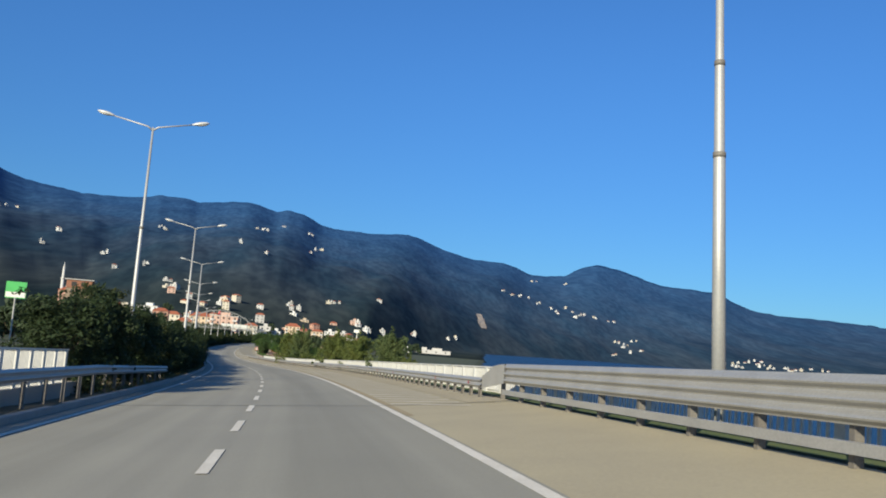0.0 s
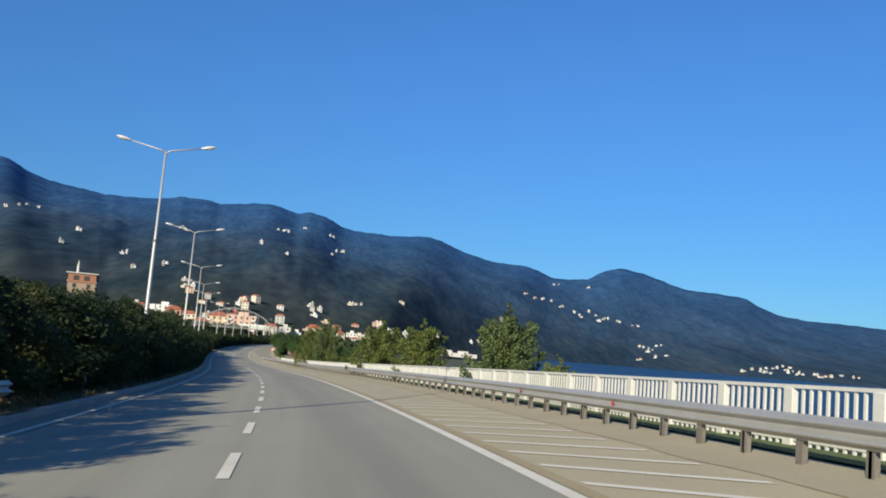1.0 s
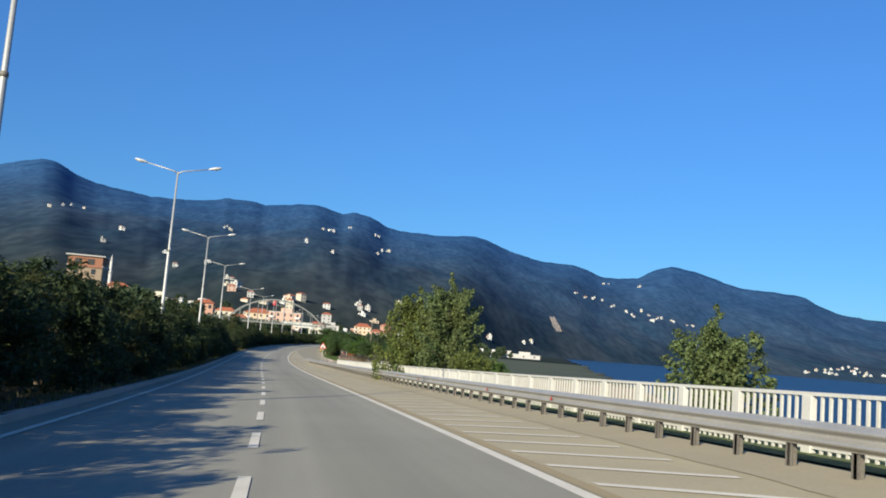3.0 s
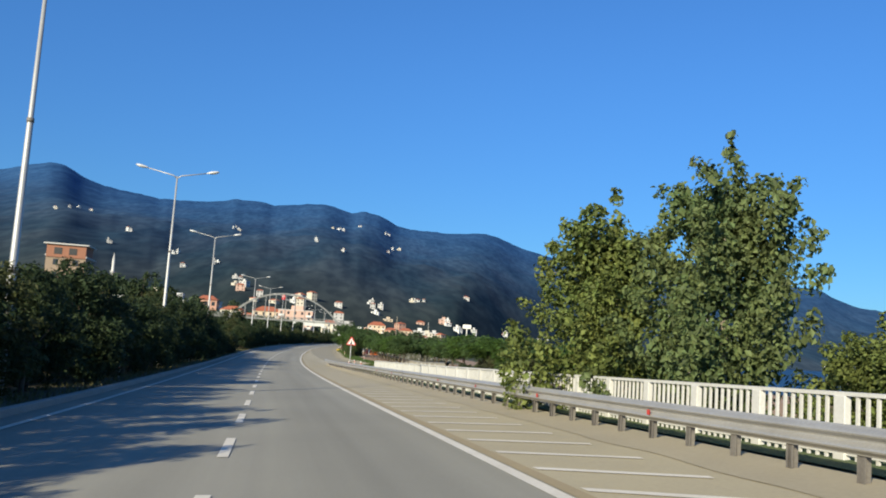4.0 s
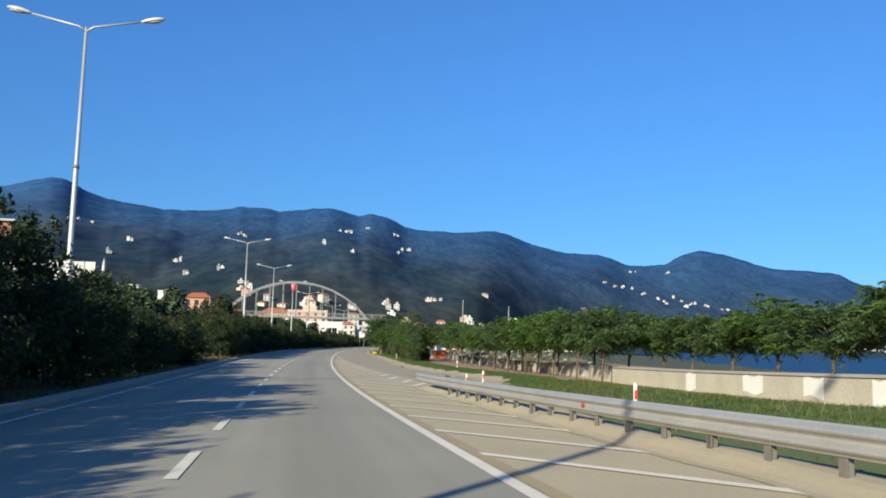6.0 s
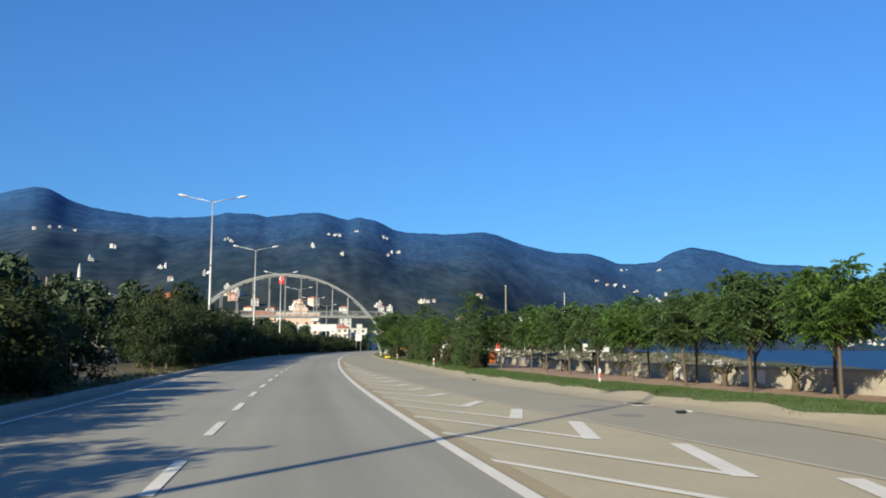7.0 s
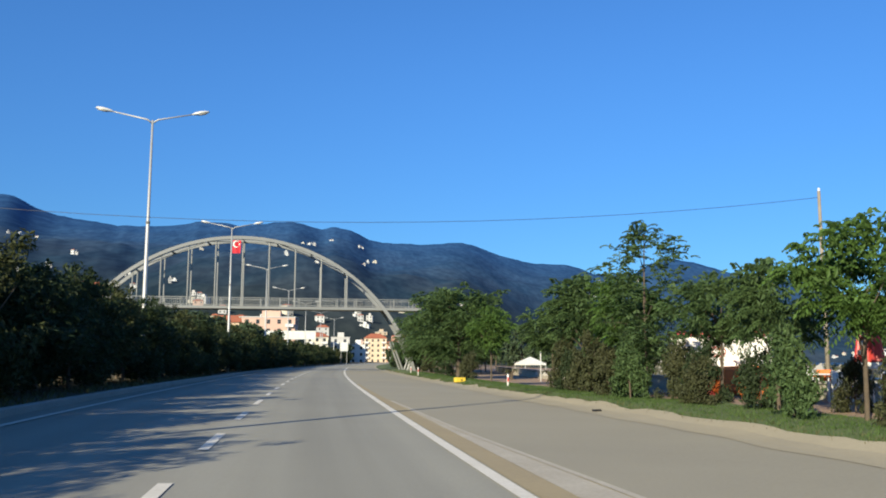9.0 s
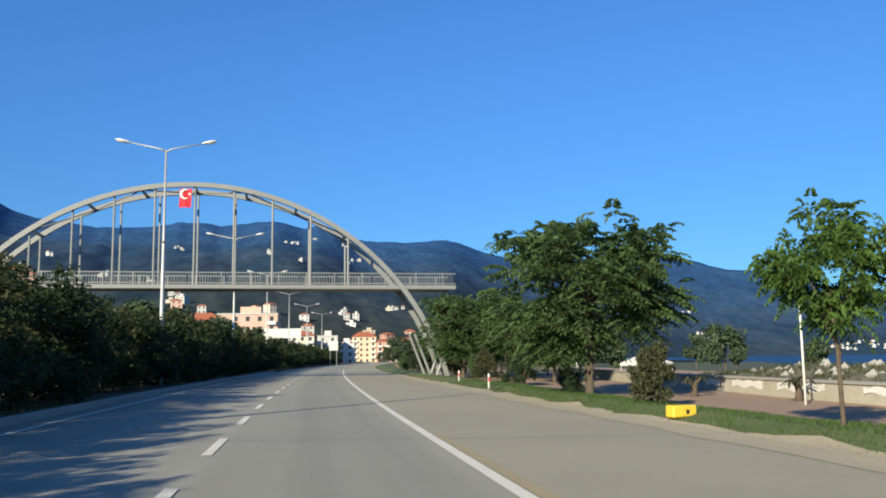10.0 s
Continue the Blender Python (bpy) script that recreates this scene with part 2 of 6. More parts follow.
def tube(bm, points, radii, sides=10, cap=True):
    """A tapered tube through the points."""
    rings = []
    n = len(points)
    for i, p in enumerate(points):
        p = Vector(p)
        t = (Vector(points[min(i + 1, n - 1)]) - Vector(points[max(i - 1, 0)])).normalized()
        u = t.cross(Vector((0, 0, 1)) if abs(t.z) < 0.95 else Vector((1, 0, 0))).normalized()
        w = t.cross(u)
        r = radii[i] if hasattr(radii, "__len__") else radii
        rings.append([bm.verts.new(p + (u * math.cos(a) + w * math.sin(a)) * r) for a in (2 * math.pi * j / sides for j in range(sides))])
    for a, b in zip(rings, rings[1:]):
        for j in range(sides):
            bm.faces.new((a[j], a[(j + 1) % sides], b[(j + 1) % sides], b[j]))
    if cap:
        bm.faces.new(rings[0][::-1]), bm.faces.new(rings[-1])
    return bm


def strip(name, material, s0, s1, left, right, h=0.0, step=2.0, cols=1, kind="structure", label="", category=""):
    """A sheet along the road between two lateral lines (numbers or functions of s)."""
    n = max(2, int(math.ceil((s1 - s0) / step)) + 1)
    verts, faces = [], []
    for i in range(n):
        s = s0 + (s1 - s0) * i / (n - 1)
        a = left(s) if callable(left) else left
        b = right(s) if callable(right) else right
        for c in range(cols + 1):
            d = a + (b - a) * c / cols
            hh = h(s, d) if callable(h) else h
            verts.append(at(s, d, hh))
    w = cols + 1
    for i in range(n - 1):
        for c in range(cols):
            k = i * w + c
            faces.append((k, k + 1, k + w + 1, k + w))
    ob = raw(name, verts, faces, material)
    uv = ob.data.uv_layers.new(name="along_across")
    for k, lp in enumerate(ob.data.loops):
        i, c = divmod(lp.vertex_index, w)
        s = s0 + (s1 - s0) * i / (n - 1)
        a = left(s) if callable(left) else left
        b = right(s) if callable(right) else right
        uv.data[k].uv = (s, a + (b - a) * c / cols)
    return tagged(ob, label, category, kind=kind) if kind else tagged(ob, label, category)


# ---- ground, water and far hills ----
CX, CY = -4.0, 150.0
SKY_AZ = (-75, -60, -46, -39.2, -36.4, -33.85, -32.45, -31.3, -30.2, -28.4, -26.6, -25.4, -23.8, -22.2, -21.2, -20.1, -18.7, -17.7, -16.8, -15.9, -13.9, -11.6, -10.0, -9.2, -6.6, -5.9, -4.2, -3.4, -2.2, -1.1, -0.3, 0.3, 1.5, 2.7, 4.8, 5.6, 7.3, 8.5, 10.2, 12.0, 13.5, 15.4, 16.5, 17.6, 18.4, 19.2, 20.2, 21.5, 30, 45, 70)
SKY_EL = (1.6, 2.0, 2.6, 3.29, 3.51, 3.62, 3.8, 4.2, 4.8, 5.02, 5.12, 5.48, 6.02, 6.31, 6.02, 5.42, 5.3, 5.4, 5.78, 6.03, 6.1, 6.67, 7.32, 7.48, 7.3, 7.38, 7.43, 7.58, 8.15, 8.4, 8.18, 8.34, 8.64, 8.54, 8.26, 8.42, 8.42, 8.15, 8.0, 7.97, 8.12, 8.35, 8.7, 9.27, 9.37, 9.2, 8.85, 8.46, 8.8, 8.0, 6.0)
RIDGE, SEA = 4000.0, -8.0


def land_height(az, r):
    """Height of the far land, by bearing (degrees, left positive) and distance from the middle of the drive."""
    top = RIDGE * math.tan(math.radians(lerp(SKY_AZ, SKY_EL, az))) + 5.0 * noise.noise(Vector((az * 1.7, 2.0, 0.0))) if -75 < az < 70 else 120.0
    foot = lerp((-40, -24, -15, -8, 4, 30), (2400, 2350, 1500, 700, 560, 520), az)
    u = (r - foot) / (RIDGE - foot)
    x, y = r * math.sin(math.radians(-az)), r * math.cos(math.radians(az))
    n1 = noise.fractal(Vector((x / 700, y / 700, 3.0)), 0.9, 2.0, 5)
    if u <= 0:
        return -6.2
    if u <= 1:
        z = -6.2 + top * (u ** 1.08)
        spur = noise.fractal(Vector((az * 0.13 + r / 1100, r / 1300 - az * 0.05, 9.0)), 1.0, 2.0, 4)
        calm = 0.8 * lerp((12, 22), (1.0, 0.3), az)
        return z + (n1 * 60.0 + spur * 58.0) * calm * min(1.0, u * 4) * (1 - u) ** 0.7 * u ** 0.3 + noise.noise(Vector((x / 120, y / 120, 7.0))) * 1.2 * min(1.0, u * 4)
    return top * max(0.0, 1 - (u - 1) * 4.0) + noise.noise(Vector((x / 120, y / 120, 7.0))) * 1.2


def is_sea(x, y):
    az = math.degrees(math.atan2(-x, y)) if y > 0 else (-100 if x > 0 else 100)
    i = int(np.argmin((LX - x) ** 2 + (LY - y) ** 2))
    d = (x - LX[i]) * math.cos(LH[i]) + (y - LY[i]) * math.sin(LH[i])
    r = math.hypot(x - CX, y - CY)
    a2 = math.degrees(math.atan2(-(x - CX), y - CY))
    far = lerp((-40, -24, -15), (2400, 2350, 1500), a2) if -75 < a2 < 70 else 2500
    return d > 34 and az < -14.5 and r < far


def build_ground():
    azs = list(np.arange(-180, -60, 6.0)) + list(np.arange(-60, 40, 0.3)) + list(np.arange(40, 180, 6.0))
    rs = [0, 12, 25, 40, 60, 80, 105, 135, 170, 210, 260, 320, 390, 470, 560, 650, 750, 860, 980] + list(np.arange(1060, 4000, 60.0)) + [4000, 4060, 4130, 4250, 4500, 4900]
    near_v, near_f, far_v, far_f = [], [], [], []
    n = len(azs)
    grid = []
    for r in rs:
        row = []
        for az in azs:
            x, y = CX + r * math.sin(math.radians(-az)), CY + r * math.cos(math.radians(az))
            if r < 1000 and is_sea(x, y):
                z = SEA - 4.0
            elif is_sea(x, y):
                z = SEA - 3.0
            elif r < 470:
                i = int(np.argmin((LX - x) ** 2 + (LY - y) ** 2))
                z = min(float(LZ[i]) - 2.2, -5.2)
            else:
                z = land_height(az, r)
            row.append((x, y, z))
        grid.append(row)
    cut = rs.index(470)
    for lo, hi, mat_, name, label, cat in ((0, cut, M_LAND, "ground", "rough coastal ground with dry grass", "ground"), (cut, len(rs) - 1, M_HILL, "backdrop", "forested mountains behind the town, blue haze painted into their colour", "mountains")):
        v = [p for row in grid[lo:hi + 1] for p in row]
        f = []
        for i in range(hi - lo):
            for j in range(n):
                a, b = i * n + j, i * n + (j + 1) % n
                f.append((a, a + n, b + n, b))
        ob = raw(name, v, f, mat_, True)
        tagged(ob, label, cat, kind="structure")


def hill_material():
    """Mixed forest near by, blue haze painted into the colour far off; canopy mottling at two scales."""
    m = bpy.data.materials.new("hazed_forest_hills")
    m.use_nodes = True
    n, ln = m.node_tree.nodes, m.node_tree.links
    p = n["Principled BSDF"]
    p.inputs["Roughness"].default_value = 1.0
    p.inputs["Specular IOR Level"].default_value = 0.0
    geo = n.new("ShaderNodeNewGeometry")
    mp = n.new("ShaderNodeMapping")
    # noise squashed along y so the mottling looks even from the road
    mp.inputs["Scale"].default_value = (1.0, 0.10, 1.1)
    ln.new(geo.outputs["Position"], mp.inputs["Vector"])

    def tex(scale, detail, lo, hi):
        t = n.new("ShaderNodeTexNoise")
        t.inputs["Scale"].default_value, t.inputs["Detail"].default_value = scale, detail
        ln.new(mp.outputs[0], t.inputs["Vector"])
        r = n.new("ShaderNodeMapRange")
        r.inputs["From Min"].default_value, r.inputs["From Max"].default_value = lo, hi
        ln.new(t.outputs["Fac"], r.inputs["Value"])
        return r.outputs["Result"]

    def mix(f, a, b):
        x = n.new("ShaderNodeMix")
        x.data_type = "RGBA"
        ln.new(f, x.inputs["Factor"])
        for key, v in (("A", a), ("B", b)):
            if isinstance(v, tuple):
                x.inputs[key].default_value = (*v, 1)
            else:
                ln.new(v, x.inputs[key])
        return x.outputs["Result"]

    # weight of the painted haze: rises with distance and with height
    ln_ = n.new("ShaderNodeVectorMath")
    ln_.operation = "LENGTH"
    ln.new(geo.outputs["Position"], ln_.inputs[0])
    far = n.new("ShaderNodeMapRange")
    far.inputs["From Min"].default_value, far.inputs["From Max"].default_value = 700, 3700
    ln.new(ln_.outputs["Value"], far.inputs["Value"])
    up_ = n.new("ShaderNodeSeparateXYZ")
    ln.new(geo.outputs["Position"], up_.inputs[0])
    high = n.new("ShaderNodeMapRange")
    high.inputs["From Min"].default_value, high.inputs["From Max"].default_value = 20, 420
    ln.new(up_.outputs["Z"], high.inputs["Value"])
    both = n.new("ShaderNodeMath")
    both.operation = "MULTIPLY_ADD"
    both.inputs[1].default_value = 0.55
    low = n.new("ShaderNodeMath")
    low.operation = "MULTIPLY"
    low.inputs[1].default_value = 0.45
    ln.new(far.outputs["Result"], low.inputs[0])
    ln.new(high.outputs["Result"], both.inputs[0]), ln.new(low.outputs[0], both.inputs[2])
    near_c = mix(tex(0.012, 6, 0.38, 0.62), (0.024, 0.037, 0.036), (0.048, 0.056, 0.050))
    far_haze_c = mix(tex(0.009, 5, 0.35, 0.65), (0.028, 0.080, 0.185), (0.037, 0.097, 0.212))
    col = mix(both.outputs[0], near_c, far_haze_c)
    spots = mix(tex(0.011, 5, 0.36, 0.64), (0.90, 0.91, 0.93), (1.10, 1.10, 1.08))
    mu = n.new("ShaderNodeMix")
    mu.data_type, mu.blend_type = "RGBA", "MULTIPLY"
    mu.inputs["Factor"].default_value = 1.0
    ln.new(col, mu.inputs["A"]), ln.new(spots, mu.inputs["B"])
    crowns = mix(tex(0.07, 4, 0.40, 0.62), (0.80, 0.82, 0.85), (1.16, 1.14, 1.10))
    mv = n.new("ShaderNodeMix")
    mv.data_type, mv.blend_type = "RGBA", "MULTIPLY"
    mv.inputs["Factor"].default_value = 1.0
    ln.new(mu.outputs["Result"], mv.inputs["A"]), ln.new(crowns, mv.inputs["B"])
    ln.new(mv.outputs["Result"], p.inputs["Base Color"])
    return m


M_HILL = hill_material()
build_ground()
water = raw("water", [(-200, -600, SEA), (4300, -600, SEA), (4300, 3600, SEA), (-200, 3600, SEA)], [(0, 1, 2, 3)], M_WATER)
tagged(water, "deep blue calm sea of the bay", "sea", kind="structure")


# ---- road ----
def left_line(s):
    return lerp((0, 330), (-4.9, -5.0), s)


def edge_line(s):
    return 2.505


def dash_line(s):
    return -1.0


def paved_right(s):
    return lerp((-80, 196, 212, 226, 232, 240, 248, 256, 263, 272, 285, 300, 330, 362, 900), (6.2, 6.2, 7.6, 9.65, 9.35, 8.7, 8.3, 8.0, 8.1, 8.15, 8.0, 7.7, 7.2, 7.0, 7.0), s)


def line_two(s):
    return lerp((200, 215, 222, 230, 238, 244, 250, 256, 262, 270, 283, 290, 297, 306, 315), (6.9, 6.7, 6.4, 5.9, 5.45, 5.1, 4.85, 4.7, 4.35, 4.0, 3.55, 3.2, 3.05, 2.76, 2.62), s + 0.8)


strip("road", M_ASPHALT, -80, 700, lambda s: left_line(s) - 0.75, lambda s: edge_line(s) + 0.15, 0.0, 3.0, 6, label="grey two-lane asphalt carriageway worn by traffic", category="road")
strip("road_shoulder", M_SHOULDER, -80, 700, lambda s: edge_line(s) + 0.15, paved_right, 0.0, 3.0, 2, label="dusty tan asphalt shoulder beside the lane", category="road")
strip("slip_road", M_SLIP, 219, 700, lambda s: line_two(s) + 0.02, lambda s: max(line_two(s) + 0.3, paved_right(s) - lerp((219, 226, 700), (1.6, 0.3, 0.3), s)), 0.005, 2.0, 3, label="grey slip road dusted with sand", category="road")
strip("road_edge_line", M_PAINT, -80, 420, lambda s: edge_line(s) - 0.085, lambda s: edge_line(s) + 0.085, 0.009, 2.0, label="solid white edge line", category="road marking")
strip("road_dust_line", M_TAN, 20, 318, lambda s: edge_line(s) + 0.12, lambda s: edge_line(s) + lerp((20, 200, 260, 285, 318), (0.29, 0.30, 0.38, 0.5, 0.25), s), 0.0085, 2.0, label="line of tan dust along the edge line", category="road marking")
strip("road_edge_line_second", M_PAINT_OLD, 218, 300, lambda s: line_two(s) - 0.055, lambda s: line_two(s) + 0.055, 0.009, 2.0, label="faded cream line along the slip road", category="road marking")
strip("road_edge_line_left", M_PAINT, -80, 420, lambda s: left_line(s) - 0.08, lambda s: left_line(s) + 0.08, 0.009, 2.0, label="solid white line along the median", category="road marking")
strip("road_gore", M_PAINT_OLD, 281, 299, lambda s: edge_line(s) + 0.5, lambda s: max(edge_line(s) + 0.52, line_two(s) - 0.07), 0.0075, 2.0, label="pale painted nose between the roads", category="road marking")
joint_at = [at(24.72 - 0.21 * d + w, d, 0.006) for d in np.linspace(-5.6, 6.2, 13) for w in (0.0, 0.09)]
joint = raw("bridge_joint", joint_at, [(2 * i, 2 * i + 2, 2 * i + 3, 2 * i + 1) for i in range(12)], M_JOINT)
tagged(joint, "dark expansion joint across the carriageway", "joint", kind="structure")


def quad_mark(name, pts, material, label, group):
    v = [at(s, d, 0.010) for s, d in pts]
    ob = raw(name, v, [tuple(range(len(v)))], material)
    return tagged(ob, label, "road marking", group, "")


for k in range(-5, 70):
    q = -1.199 + 5.8721 * k
    quad_mark("lane_dash", [(station(q + a), dash_line(0) + b) for a, b in ((0, -0.075), (0, 0.075), (1.34, 0.075), (2.68, 0.075), (2.68, -0.075), (1.34, -0.075))], M_PAINT, "white dash of the lane line", "lane dashes")
for k in range(-1, 93):
    q = lerp((-1, 0, 8, 27, 62, 69, 77, 86, 88, 92), (24.95, 26.55, 39.03, 70.27, 132.42, 145.66, 161.02, 178.08, 182.03, 189.9), k)
    e = lerp((25, 70, 135, 165, 190), (4.66, 4.72, 4.5, 4.45, 4.47), q)
    sl = lerp((25, 70, 132, 150, 165, 180), (-2.38, -2.2, -1.4, -1.25, -1.56, -1.76), q)
    quad_mark("hatch_bar", [(station(q - 0.05), 2.86), (station(q + sl), e), (station(q + sl + 0.2), e + 0.03), (station(q + 0.2), 2.86)], M_PAINT, "white hatching bar on the dusty shoulder", "hatching bars")
for k in range(22):
    # foot at the edge line, bend, and tip by the second line
    q = 194.3 + 3.69 * k
    b = line_two(station(q)) - 0.3
    m_ = lerp((194, 227, 231, 235, 239, 243, 250, 261, 275), (4.9, 5.03, 4.76, 4.6, 4.23, 4.0, 3.84, 3.5, 3.1), q)
    dk = lerp((194, 227, 231, 235, 239, 243, 250, 261), (4.0, 5.4, 4.9, 4.4, 4.2, 2.9, 3.0, 2.3), q)
    up = lerp((220, 231, 235, 241, 261, 275), (3.3, 3.3, 2.8, 1.8, 1.75, 1.2), q)
    e = edge_line(0) + 0.24
    quad_mark("chevron_bar", [(station(q), e), (station(q - dk), m_), (station(q - dk + 0.34), m_ + 0.05), (station(q + 0.34), e)], M_PAINT, "white chevron bar on the dusty gore", "chevron bars")
    if q > 206:
        quad_mark("chevron_bar", [(station(q - dk), m_ - 0.06), (station(q - dk + up), b - 0.05), (station(q - dk + up - 0.12), b + 0.2), (station(q - dk - 0.15), m_ + 0.18)], M_PAINT, "white chevron bar on the dusty gore", "chevron bars")
# sandy edges and verges
def rail_d(s):
    return lerp((-80, 160, 180, 189, 195, 205, 213, 217), (5.72, 5.72, 5.6, 5.42, 5.32, 5.18, 5.02, 5.0), s)


def berm(s, d):
    """Sand drifted against the foot of the rail, deeper towards its end."""
    u = max(0.0, min(1.0, (d - min(4.95, rail_d(s) - 0.12) - 0.15 * noise.noise(Vector((s * 0.6, 2.0, 0.0)))) / 0.55))
    return 0.0095 + lerp((24, 150, 175, 190, 205, 215, 216.8), (0.0, 0.0, 0.06, 0.11, 0.15, 0.17, 0.0), s) * u * u * (3 - 2 * u) * (1 + 0.3 * noise.noise(Vector((s * 0.8, d, 3.0))))


strip("sand_edge", M_SAND, 24, 216.8, lambda s: 4.85 + 0.12 * noise.noise(Vector((s * 0.5, 8.0, 0.0))), lambda s: rail_d(s) + lerp((190, 215), (0.35, 0.6), s), berm, 0.6, 6, label="sand blown along the foot of the guardrail", category="sand")


def right_fall(s, d):
    e = d - paved_right(s)
    fall = -max(0.0, min(3.2, (d - 7.6) * 0.9)) + 0.03
    bank = max(0.0, e - 0.45)
    rise = min(0.22, bank * 0.22) + 0.06 * min(1.0, bank) * noise.noise(Vector((s * 0.5, d * 0.5, 0)))
    if s < 148:
        return fall
    if s < 168:
        k_ = (s - 148) / 20
        return fall * (1 - k_) + rise * k_
    low = lerp((295, 320), (0.0, 0.2), s) * max(0.0, min(1.0, (e - 1.4) / 2.5))
    return rise - low


def sand_out(s):
    """Outer limit of the sandy edge of the slip road."""
    return paved_right(s) + lerp((214, 224, 296, 320, 380), (0.45, 1.05, 0.95, 0.6, 0.45), s) + 0.3 * noise.noise(Vector((s * 0.5, 4.0, 0.0))) + 0.12 * noise.noise(Vector((s * 2.1, 6.0, 0.0)))


strip("sand_edge_two", M_SAND, 214, 380, lambda s: paved_right(s) - 0.4 + 0.3 * noise.noise(Vector((s * 0.45, 1.0, 0.0))), sand_out, lambda s, d: 0.012 + max(0.0, right_fall(s, d) + 0.02 * max(0.0, min(1.0, (d - paved_right(s)) / 0.3))), 0.5, 6, label="sandy edge of the slip road", category="sand")
strip("verge_right", M_GRASS, -80, 700, paved_right, lambda s: paved_right(s) + (3.6 if s > 215 else 6.0), right_fall, 1.5, 8, label="grassy verge beside the slip road", category="verge")
strip("ground_right", M_SOIL, -80, 700, lambda s: paved_right(s) + (3.6 if s > 215 else 6.0), 34.0, lambda s, d: right_fall(s, d) - 0.02, 3.0, 8, label="bare reddish soil of the park strip", category="ground")
strip("median", M_DARKSOIL, -80, 700, -15.0, lambda s: left_line(s) - 0.75, lambda s, d: 0.12 + 0.10 * noise.noise(Vector((s * 0.4, d * 0.6, 5))), 1.5, 8, label="planted median strip with dry soil and weeds", category="median")
strip("road_opposite", M_ASPHALT, -80, 700, -24.5, -15.0, 0.05, 4.0, 2, label="grey carriageway beyond the median", category="road")
strip("ground_left", M_LAND, -80, 700, -110.0, -24.5, lambda s, d: 0.0 + max(0, (-d - 30) * 0.05), 6.0, 8, label="overgrown land beyond the road", category="ground")
# kerb of the median
kerb = thing("median_kerb", Matrix(), "low concrete kerb along the median", "kerb", kind="structure")
bm = bmesh.new()
prev = None
for i in range(0, 236):
    s = -60 + i * 2.0
    d1 = left_line(s) - 0.72
    ring = [bm.verts.new(at(s, d1, -0.05)), bm.verts.new(at(s, d1, 0.15)), bm.verts.new(at(s, d1 - 0.03, 0.17)), bm.verts.new(at(s, d1 - 0.22, 0.17)), bm.verts.new(at(s, d1 - 0.22, -0.05))]
    if prev:
        for a in range(4):
            bm.faces.new((prev[a], ring[a], ring[a + 1], prev[a + 1]))
    prev = ring
part("kerb_stone", bm, M_CONCRETE, kerb)


# ---- street lamps ----
def street_lamp():
    t = thing("street_lamp", Matrix(), "tall tapered grey steel lamp post with two arms in the median", "street lamp", "lamps of the median")
    part("pole", tube(bmesh.new(), [(0, 0, -0.2), (0, 0, 3.5), (0, 0, 3.52), (0, 0, 7.6), (0, 0, 7.62), (0, 0, 12.55)], [0.135, 0.115, 0.105, 0.085, 0.075, 0.05], 12), M_POLE, t, smooth=True)
    for z in (3.5, 7.6):
        part("collar", tube(bmesh.new(), [(0, 0, z - 0.06), (0, 0, z + 0.06)], 0.125 if z < 5 else 0.1, 12), M_POST, t, smooth=True)
    part("base_plate", boxm(-0.22, 0.22, -0.22, 0.22, -0.02, 0.05, bevel=0.01), M_POST, t)
    for sg in (-1, 1):
        part("arm", tube(bmesh.new(), [(0, 0, 12.4), (sg * 0.25, 0, 12.58), (sg * 1.9, 0, 12.92)], [0.045, 0.04, 0.032], 8), M_POLE, t, smooth=True)
        bm = bmesh.new()
        bmesh.ops.create_uvsphere(bm, u_segments=14, v_segments=8, radius=1.0)
        for v in bm.verts:
            w = 1.0 - 0.35 * max(0.0, -v.co.x)
            v.co = Vector((v.co.x * 0.43, v.co.y * 0.16 * w, v.co.z * (0.11 if v.co.z > 0 else 0.06)))
            v.co = Vector((sg * (2.22 + v.co.x), v.co.y, 12.98 + v.co.z + 0.20 * v.co.x))
        bmesh.ops.recalc_face_normals(bm, faces=bm.faces)
        head = part("lamp_head", bm, M_HEAD, t, "pale grey lamp head", smooth=True)
        bm = bmesh.new()
        bmesh.ops.create_uvsphere(bm, u_segments=10, v_segments=6, radius=1.0)
        for v in bm.verts:
            v.co = Vector((sg * (2.3 + v.co.x * 0.26), v.co.y * 0.11, 12.945 + v.co.z * 0.05 + 0.05 * v.co.x))
        part("lens", bm, M_LENS, head, "clear glass lens", smooth=True)
    return t


lamp = street_lamp()
LAMPS = (43.8, 78.89, 111.46, 146.17, 179.4, 213.4, 280.49, 315.06, 349.64, 383.8, 417.6, 451.5, 485.5, 519.5)
for i, s in enumerate(LAMPS):
    m = stand(s, -7.4, -0.05)
    if i == 0:
        lamp.matrix_world = m
    else:
        copy_thing(lamp, m)


# ---- guardrail on the right ----
def sweep(bm, s0, s1, profile, step=2.0, closed=True):
    """Sweep a profile of (d, h) along the road."""
    n = max(2, int(round((s1 - s0) / step)) + 1)
    prev = None
    for i in range(n):
        s = s0 + (s1 - s0) * i / (n - 1)
        pr = profile(s) if callable(profile) else profile
        ring = [bm.verts.new(at(s, d, h)) for d, h in pr]
        if prev:
            m_ = len(ring)
            for a in range(m_ if closed else m_ - 1):
                bm.faces.new((prev[a], ring[a], ring[(a + 1) % m_], prev[(a + 1) % m_]))
        prev = ring
    return bm


